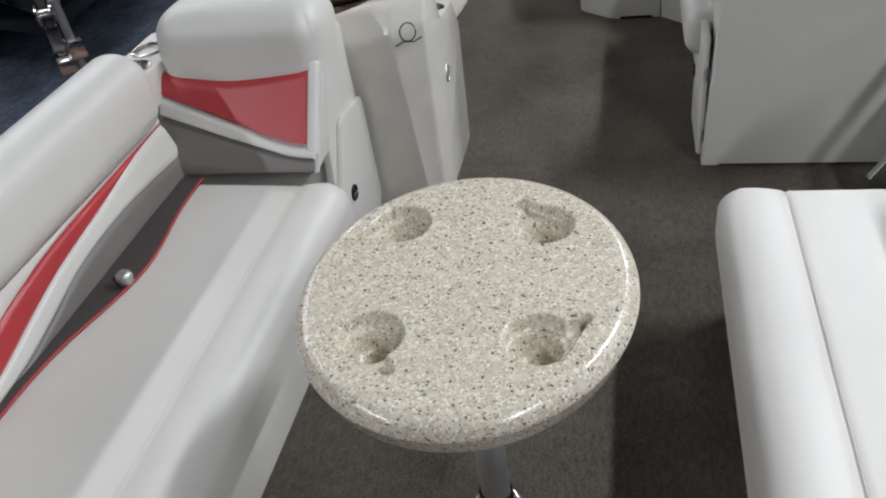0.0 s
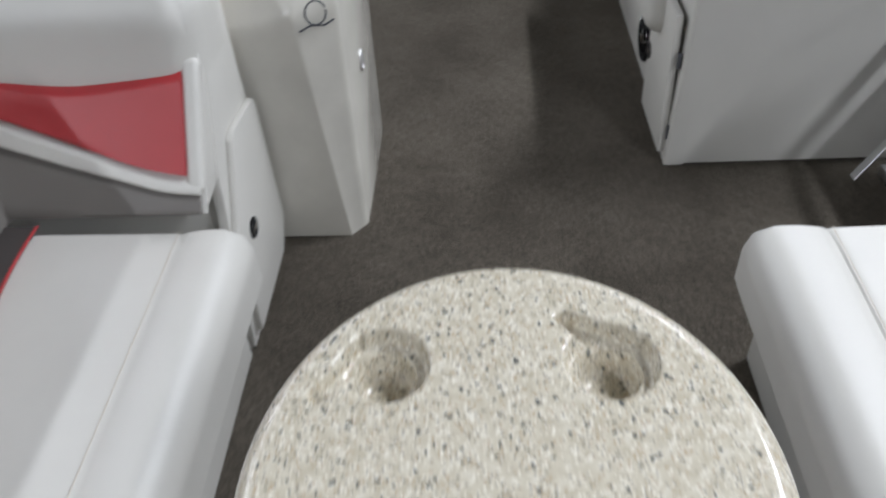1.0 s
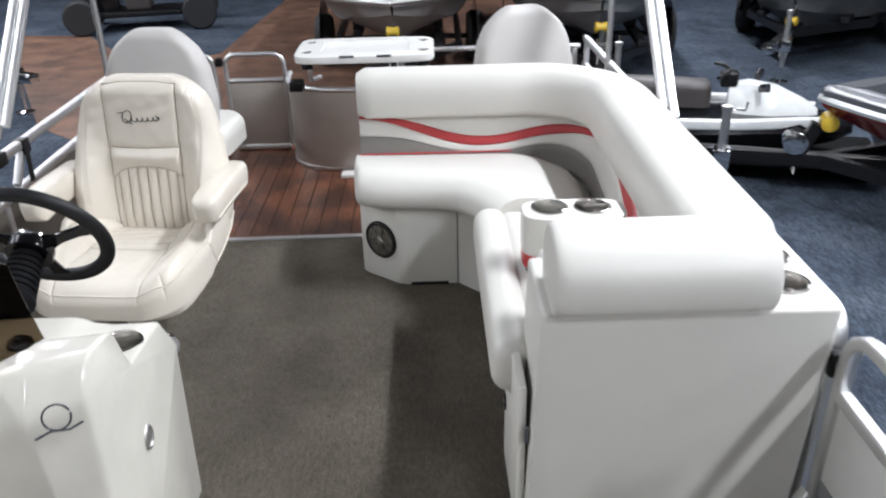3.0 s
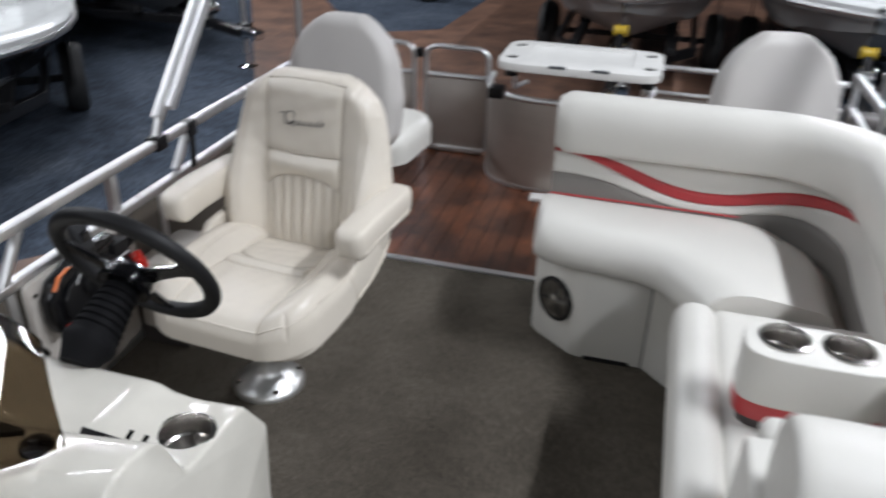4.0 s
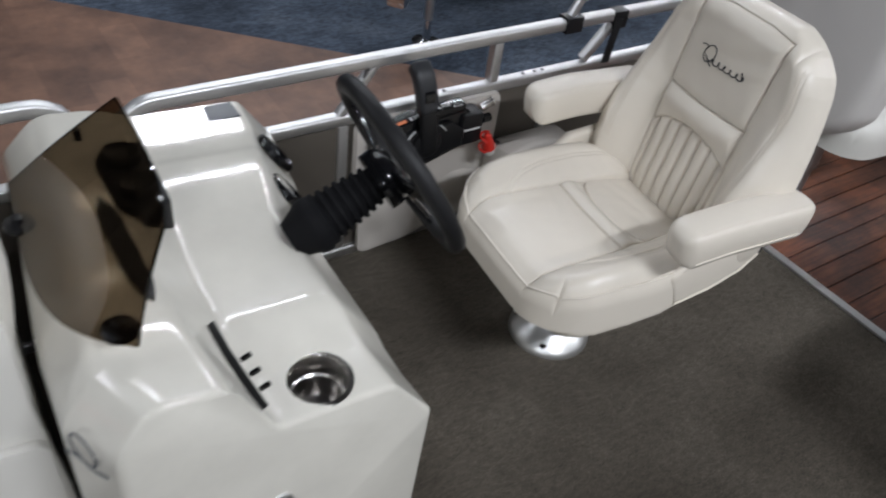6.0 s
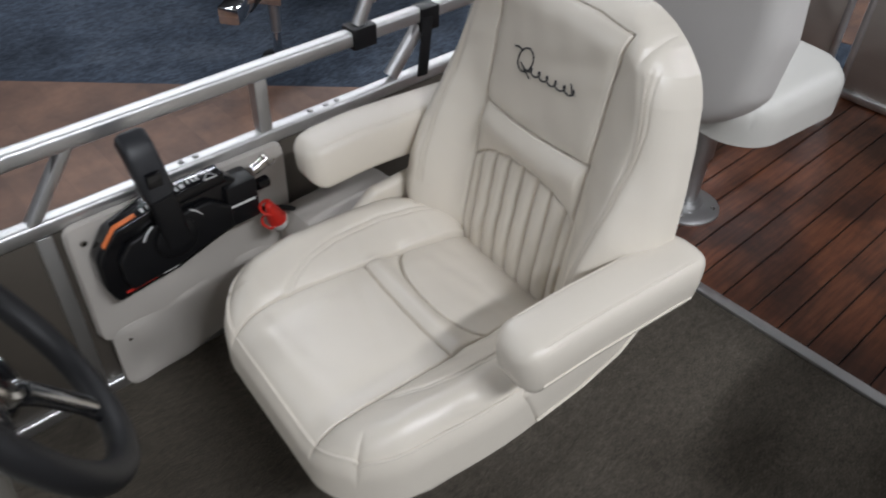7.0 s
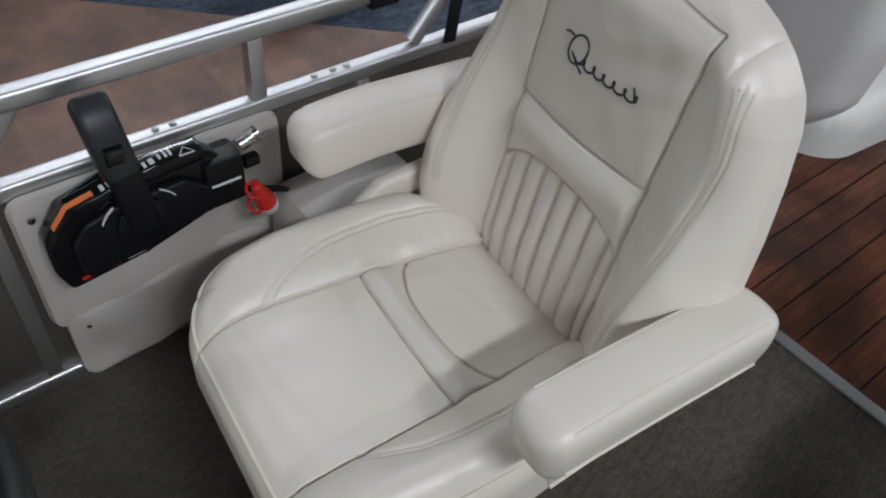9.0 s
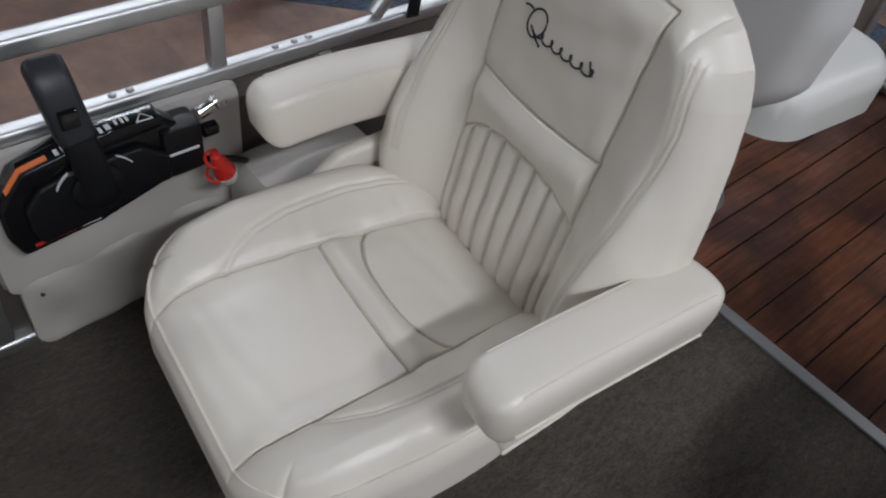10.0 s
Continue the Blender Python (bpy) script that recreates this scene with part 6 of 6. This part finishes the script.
def trailer_parts(tr, length, beam, post_top):
    """A trailer along +y from its coupler at the origin; z = 0 is the floor."""
    part("tongue", box(-0.05, 0.05, 0.0, length, 0.38, 0.48, 0.008), BLACK_PLASTIC, tr)
    for sx in (-1, 1):
        part("side_beam", sweep([(0, 0.9, 0.43), (sx * beam * 0.36, 2.0, 0.43), (sx * beam * 0.38, length, 0.43)], round_rect(0.07, 0.1, 0.006, 1)), BLACK_PLASTIC, tr)
        part("bunk", box(sx * beam * 0.24 - 0.05, sx * beam * 0.24 + 0.05, 1.5, length, 0.48, 0.56, 0.01), BLACK_RUBBER, tr)
        part("fender", sweep([(sx * beam * 0.48, length * 0.62 + 0.42 * math.cos(a), 0.32 + 0.40 * math.sin(a)) for a in np.linspace(0.1, 3.04, 14)], round_rect(0.24, 0.012, 0.004, 1), up=(1, 0, 0)), BLACK_GLOSS, tr)
        wheel_part(tr, sx * beam * 0.48, length * 0.62, 0.32, 0.32, 0.2, ALU_DULL)
    part("axle", box(-beam * 0.48, beam * 0.48, length * 0.62 - 0.03, length * 0.62 + 0.03, 0.29, 0.35, 0.004), BLACK_PLASTIC, tr)
    part("coupler", box(-0.06, 0.06, -0.22, 0.06, 0.40, 0.50, 0.02), CHROME, tr, "bright coupler")
    jack = part("jack", lathe([(0.032, 0.18), (0.032, 0.78), (0.04, 0.785), (0.04, 0.82), (0.01, 0.83)], 16), ALU_DULL, tr, "silver tongue jack", pose(0.10, 0.22, 0))
    part("crank", tube([(0, 0, 0.80), (0.02, 0.12, 0.80), (0.02, 0.13, 0.86)], 0.009, 8), CHROME, jack)
    part("foot", lathe([(0.10, 0.0), (0.10, 0.02), (0.03, 0.04), (0.022, 0.2)], 20), CHROME, jack)
    part("bracket", box(-0.07, 0.07, -0.06, 0.06, 0.36, 0.50, 0.006), CHROME, jack)
    part("winch_post", sweep([(0, 0.75, 0.45), (0, 0.85, post_top)], round_rect(0.09, 0.07, 0.006, 1), up=(1, 0, 0)), BLACK_PLASTIC, tr)
    part("winch", lathe([(0.075, -0.07), (0.085, -0.065), (0.085, -0.05), (0.05, -0.045), (0.05, 0.045), (0.085, 0.05), (0.085, 0.065), (0.075, 0.07)], 20), CHROME, tr, "bright winch drum", pose(0, 0.72, post_top - 0.14, 0, 90, 0))
    part("bow_roller", lathe([(0.03, -0.07), (0.06, -0.06), (0.045, 0.0), (0.06, 0.06), (0.03, 0.07)], 18), YELLOW, tr, "yellow bow roller", pose(0, 0.92, post_top + 0.02, 0, 90, 0))
    part("winch_label", box(-0.045, 0.045, 0.735, 0.745, post_top - 0.38, post_top - 0.24, 0.003), WHITE_PLASTIC, tr)


def hull_at(t, length, beam, blunt):
    w = (1 - (1 - min(t / 0.45, 1)) ** blunt) * (1 - 0.06 * max(0, t - 0.5))
    g = beam / 2 * max(w, 0.015)
    chine = g * (0.55 + 0.3 * min(1, t / 0.5))
    return t * length, g, chine


def boat(label, at_xy, heading, length, beam, z_gun, z_keel, blunt, side_mat, bottom_mat, cap_mat, deck_mat, post_top=None, chine=0.30, rise=0.38, rake=0.25):
    """A boat on its trailer, bow at the origin, stern along +y."""
    b = thing("motor_boat", label, "boat", "display boats", at=(*at_xy, FLOOR_Z), turn=heading)
    zg, zk = z_gun - FLOOR_Z, z_keel - FLOOR_Z
    ts = [0.0, 0.012, 0.03, 0.06, 0.1, 0.15, 0.2, 0.27, 0.35, 0.45, 0.6, 0.8, 1.0]
    side_l, bottom, cap, wells = [], [], [], []
    for t in ts:
        y, g, c = hull_at(t, length, beam, blunt)
        sheer = zg + 0.10 * (1 - t) ** 2
        keel = zk + rise * max(0, 1 - t / 0.22) ** 1.6
        zc = keel + (chine - 0.10 * min(1, t / 0.5)) * min(1, 0.25 + t / 0.2)
        yk = y + rake * max(0, 1 - t / 0.2)
        side_l.append([(-g, y, sheer), (-g * 0.985, y, sheer - 0.09), (-(g * 0.5 + c * 0.5), y + 0.08 * (1 - t), (sheer + zc) / 2), (-c, yk * 0.5 + y * 0.5, zc), (-c + 0.01, yk, zc - 0.02),
                       (c - 0.01, yk, zc - 0.02), (c, yk * 0.5 + y * 0.5, zc), (g * 0.5 + c * 0.5, y + 0.08 * (1 - t), (sheer + zc) / 2), (g * 0.985, y, sheer - 0.09), (g, y, sheer)])
        bottom.append([(-c, yk * 0.5 + y * 0.5, zc), (-c * 0.5, yk, (zc + keel) / 2), (0, yk, keel), (c * 0.5, yk, (zc + keel) / 2), (c, yk * 0.5 + y * 0.5, zc)])
        gi = max(g - 0.13, 0.0)
        cap.append([(-g - 0.012, y - 0.012, sheer - 0.02), (-g - 0.012, y - 0.012, sheer + 0.02), (-g + 0.03, y + 0.02, sheer + 0.055), (-gi, y + 0.12 * (1 - t), sheer + 0.05), (-gi * 0.97, y + 0.12 * (1 - t), sheer - 0.03),
                    (gi * 0.97, y + 0.12 * (1 - t), sheer - 0.03), (gi, y + 0.12 * (1 - t), sheer + 0.05), (g - 0.03, y + 0.02, sheer + 0.055), (g + 0.012, y - 0.012, sheer + 0.02), (g + 0.012, y - 0.012, sheer - 0.02)])
    part("hull_side", ring_grid(side_l, closed=False), side_mat, b)
    part("hull_bottom", ring_grid(bottom, closed=False), bottom_mat, b, "V-shaped hull bottom")
    part("deck_cap", ring_grid(cap, closed=False), cap_mat, b, "moulded gunwale and foredeck")
    rows = [(hull_at(t, length, beam, blunt), zg + 0.10 * (1 - t) ** 2) for t in ts[3:]]
    part("deck", ring_grid([[(-g * 0.84 + 0.05, y, z - 0.012), (g * 0.84 - 0.05, y, z - 0.012), (g * 0.84 - 0.05, y, z - 0.06), (-g * 0.84 + 0.05, y, z - 0.06)] for (y, g, c), z in rows]), deck_mat, b)
    y, g, c = hull_at(1.0, length, beam, blunt)
    part("transom", box(-g + 0.02, g - 0.02, length - 0.05, length, zk + 0.1, zg, 0.01), side_mat, b)
    part("foredeck_panel", prism([(-0.25 * beam, length * 0.30), (-0.12 * beam, length * 0.10), (0.12 * beam, length * 0.10), (0.25 * beam, length * 0.30), (0.25 * beam, length * 0.42), (-0.25 * beam, length * 0.42)], zg - 0.03, zg + 0.045, 0.015), deck_mat, b, "foredeck panel")
    part("console", box(-0.30 * beam, 0.30 * beam, length * 0.48, length * 0.60, zg - 0.03, zg + 0.30, 0.04, 3), cap_mat, b)
    part("rub_rail", sweep([(s[0][0], s[0][1], s[0][2] - 0.045) for s in side_l][::-1] + [(s[-1][0], s[-1][1], s[-1][2] - 0.045) for s in side_l[1:]], circle(0.034, 8)), HULL_WHITE if side_mat is HULL_RED else ALU_DULL, b)
    for sx in (-0.08, 0.08):
        part("deck_cleat", box(sx - 0.05, sx + 0.05, length * 0.05, length * 0.055 + 0.02, zg + 0.10, zg + 0.13, 0.006), CHROME, b)
    tr = thing("boat_trailer", "black boat trailer with silver jack and winch", "trailer", "boat trailers", at=(*at_xy, FLOOR_Z), turn=heading)
    trailer_parts(tr, length * 0.95, beam * 0.95, (post_top if post_top is not None else z_keel + 0.55) - FLOOR_Z)
    for o in tr.children:
        o.matrix_basis = Matrix.Translation((0, -0.85, 0)) @ o.matrix_basis
    # struts down to the trailer's bunks
    for sx in (-1, 1):
        part("hull_chock", box(sx * beam * 0.228 - 0.06, sx * beam * 0.228 + 0.06, length * 0.3, length * 0.36, 0.54, zk + 0.30, 0.01), BLACK_RUBBER, tr)
    return b


DECK_DARK = plastic("charcoal_deck_carpet", (0.022, 0.024, 0.028), 0.7, 0.5)
DECK_SILVER = plastic("grey_metalflake_deck", (0.10, 0.105, 0.115), 0.3, coat=0.3)
HULL_DEEP = plastic("dark_grey_hull_paint", (0.055, 0.058, 0.066), 0.35)
HULL_PALE = plastic("pale_grey_hull_paint", (0.36, 0.37, 0.37), 0.35)
boat("white runabout with black hull side on a trailer", (-4.35, 5.10), 40, 5.0, 2.2, -0.02, -0.66, 3.0, HULL_BLACK, HULL_PALE, HULL_WHITE, HULL_WHITE, -0.22, 0.42, 0.14)
boat("white and grey runabout parked on a trailer", (-4.75, 9.45), 62, 5.2, 2.1, 0.05, -0.6, 2.6, HULL_GREY, HULL_GREY, HULL_WHITE, HULL_WHITE, -0.2)
boat("white bow-rider boat with pale grey hull", (-0.02, 8.95), 0, 5.2, 2.15, 0.12, -0.42, 3.4, HULL_PALE, HULL_PALE, HULL_WHITE, HULL_WHITE, -0.15)
boat("white deck boat with pale grey hull", (2.15, 8.9), -6, 5.2, 2.3, 0.14, -0.42, 3.4, HULL_PALE, HULL_PALE, HULL_WHITE, HULL_WHITE, -0.15)
boat("dark red bass boat with grey foredeck on a trailer", (3.12, 6.02), -108, 4.8, 2.2, -0.12, -0.74, 2.2, HULL_RED, HULL_DEEP, DECK_SILVER, DECK_DARK, -0.25, 0.32, 0.34, 0.8)
boat("grey aluminium fishing boat on a trailer", (4.7, 10.2), -35, 5.0, 2.2, -0.1, -0.7, 2.2, HULL_GREY, HULL_GREY, HULL_GREY, HULL_GREY, -0.4)

# trailer tongue standing beside the boarding gate
tong = thing("trailer_tongue", "silver and black trailer tongue with jack and chain", "trailer", at=(2.45, 3.35, FLOOR_Z), turn=-58)
part("beam", box(-0.05, 0.05, 0, 1.25, 0.32, 0.42, 0.008), BLACK_PLASTIC, tong)
part("coupler", box(-0.055, 0.055, -0.24, 0.03, 0.34, 0.43, 0.02), CHROME, tong, "bright coupler")
jk = part("jack", lathe([(0.032, 0.12), (0.032, 0.70), (0.045, 0.71), (0.045, 0.76), (0.01, 0.77)], 16), CHROME, tong, "bright tongue jack", pose(0.1, 0.3, 0))
part("crank", tube([(0, 0, 0.74), (0.1, 0.08, 0.74), (0.1, 0.08, 0.80)], 0.01, 8), CHROME, jk)
wheel_part(jk, 0, 0, 0.07, 0.07, 0.06, GREY_PLASTIC, "caster")
part("winch_stand", sweep([(0, 0.8, 0.40), (0, 0.95, 0.85)], round_rect(0.08, 0.08, 0.006, 1), up=(1, 0, 0)), BLACK_PLASTIC, tong)
part("winch", lathe([(0.08, -0.06), (0.08, -0.045), (0.05, -0.04), (0.05, 0.04), (0.08, 0.045), (0.08, 0.06)], 18), CHROME, tong, "bright winch drum", pose(0, 0.82, 0.72, 0, 90, 0))
part("chain", tube(smooth_path([(0.05, 0.1, 0.36), (0.12, 0.25, 0.22), (0.1, 0.45, 0.2), (0.05, 0.6, 0.34)], 6), 0.012, 6), CHROME, tong)
part("stand", box(-0.12, 0.12, 1.02, 1.18, 0, 0.32, 0.01), BLACK_PLASTIC, tong)

# personal watercraft
jet = thing("personal_watercraft", "white and black jet ski on a low trailer", "watercraft", at=(3.78, 6.75, FLOOR_Z), turn=74)
jet.scale = (0.76, 0.76, 0.76)
rings = []
for t, w, zt, zb in ((0, 0.06, 0.62, 0.52), (0.06, 0.22, 0.66, 0.42), (0.2, 0.42, 0.70, 0.34), (0.45, 0.55, 0.68, 0.32), (0.75, 0.56, 0.62, 0.32), (1.0, 0.5, 0.60, 0.34)):
    y = t * 2.9
    rings.append([(-w, y, zt - 0.12), (-w * 0.9, y, zt - 0.03), (-w * 0.6, y, zt), (w * 0.6, y, zt), (w * 0.9, y, zt - 0.03), (w, y, zt - 0.12), (w * 0.55, y, zb), (-w * 0.55, y, zb)])
part("hull", ring_grid(rings), HULL_BLACK, jet)
rings = []
for t, w, zt in ((0.13, 0.08, 0.72), (0.18, 0.19, 0.82), (0.28, 0.25, 0.95), (0.38, 0.22, 1.00), (0.45, 0.15, 0.96)):
    y = t * 2.9
    rings.append([(-w, y, 0.66), (-w * 0.85, y, (zt + 0.66) / 2), (-w * 0.5, y, zt), (0, y, zt + 0.02), (w * 0.5, y, zt), (w * 0.85, y, (zt + 0.66) / 2), (w, y, 0.66)])
part("hood", ring_grid(rings), HULL_WHITE, jet, "white hood")
part("seat", moved(pad(0.17, 0.62, 0.26, 0.07, 20, 30, corner=0.1, puff=0.02), pose(0, 2.1, 0.98)), DARK_VINYL, jet, "black saddle seat")
for sx in (-1, 1):
    part("side_trim", sweep([(sx * 0.28, 0.35, 0.665), (sx * 0.50, 1.2, 0.66), (sx * 0.54, 2.3, 0.62), (sx * 0.5, 2.85, 0.60)], round_rect(0.08, 0.12, 0.03, 3)), HULL_WHITE, jet, "white side trim")
    part("mirror", sweep([(sx * 0.22, 1.0, 0.98), (sx * 0.34, 0.95, 1.02)], round_rect(0.06, 0.09, 0.02, 2)), HULL_BLACK, jet)
part("handlebar", tube(fillet([(-0.33, 1.45, 1.10), (-0.12, 1.32, 1.12), (0.12, 1.32, 1.12), (0.33, 1.45, 1.10)], 0.1), 0.02, 8), BLACK_RUBBER, jet, "black handlebar")
part("steering_pad", box(-0.1, 0.1, 1.22, 1.4, 0.94, 1.10, 0.03, 3), BLACK_PLASTIC, jet)
part("trailer_frame", box(-0.45, 0.45, -0.3, 2.6, 0.20, 0.30, 0.01), BLACK_PLASTIC, jet, "low black trailer frame")
part("trailer_coupler", box(-0.05, 0.05, -0.9, -0.3, 0.20, 0.29, 0.01), CHROME, jet, "bright trailer coupler")
part("winch_stand", sweep([(0, -0.35, 0.3), (0, -0.1, 0.75)], round_rect(0.08, 0.06, 0.006, 1), up=(1, 0, 0)), CHROME, jet)
for sx in (-1, 1):
    wheel_part(jet, sx * 0.62, 1.5, 0.22, 0.22, 0.13, ALU_DULL)
    part("lamp", box(sx * 0.3 - 0.05, sx * 0.3 + 0.05, -0.34, -0.30, 0.21, 0.27, 0.008), ORANGE, jet, "orange side lamp")

# off-road kart far behind the stern
kart = thing("off_road_kart", "black off-road kart with red wheel rims", "go-kart", at=(-4.25, 13.6, FLOOR_Z), turn=12)
for x in (-0.85, 0.95):
    for y in (-0.02, 0.95):
        w = wheel_part(kart, 0, 0, 0, 0.27, 0.2, RED_PLASTIC)
        w.matrix_basis = pose(x, y, 0.27, 0, 90, -90)
part("floor_pan", box(-0.75, 0.85, 0.1, 0.85, 0.22, 0.30, 0.02), BLACK_PLASTIC, kart)
part("seat", box(-0.2, 0.2, 0.2, 0.75, 0.3, 0.8, 0.06, 3), DARK_VINYL, kart)
part("engine_box", box(-0.75, -0.3, 0.25, 0.75, 0.3, 0.6, 0.04), BLACK_GLOSS, kart)
for y in (0.12, 0.83):
    part("roll_cage", tube(fillet([(-0.7, y, 0.3), (-0.35, y, 1.15), (0.35, y, 1.15), (0.8, y, 0.4)], 0.15), 0.025, 8), BLACK_PLASTIC, kart)
part("fender", box(0.45, 0.8, 0.1, 0.2, 0.5, 0.6, 0.02), RED_PLASTIC, kart, "red fender")
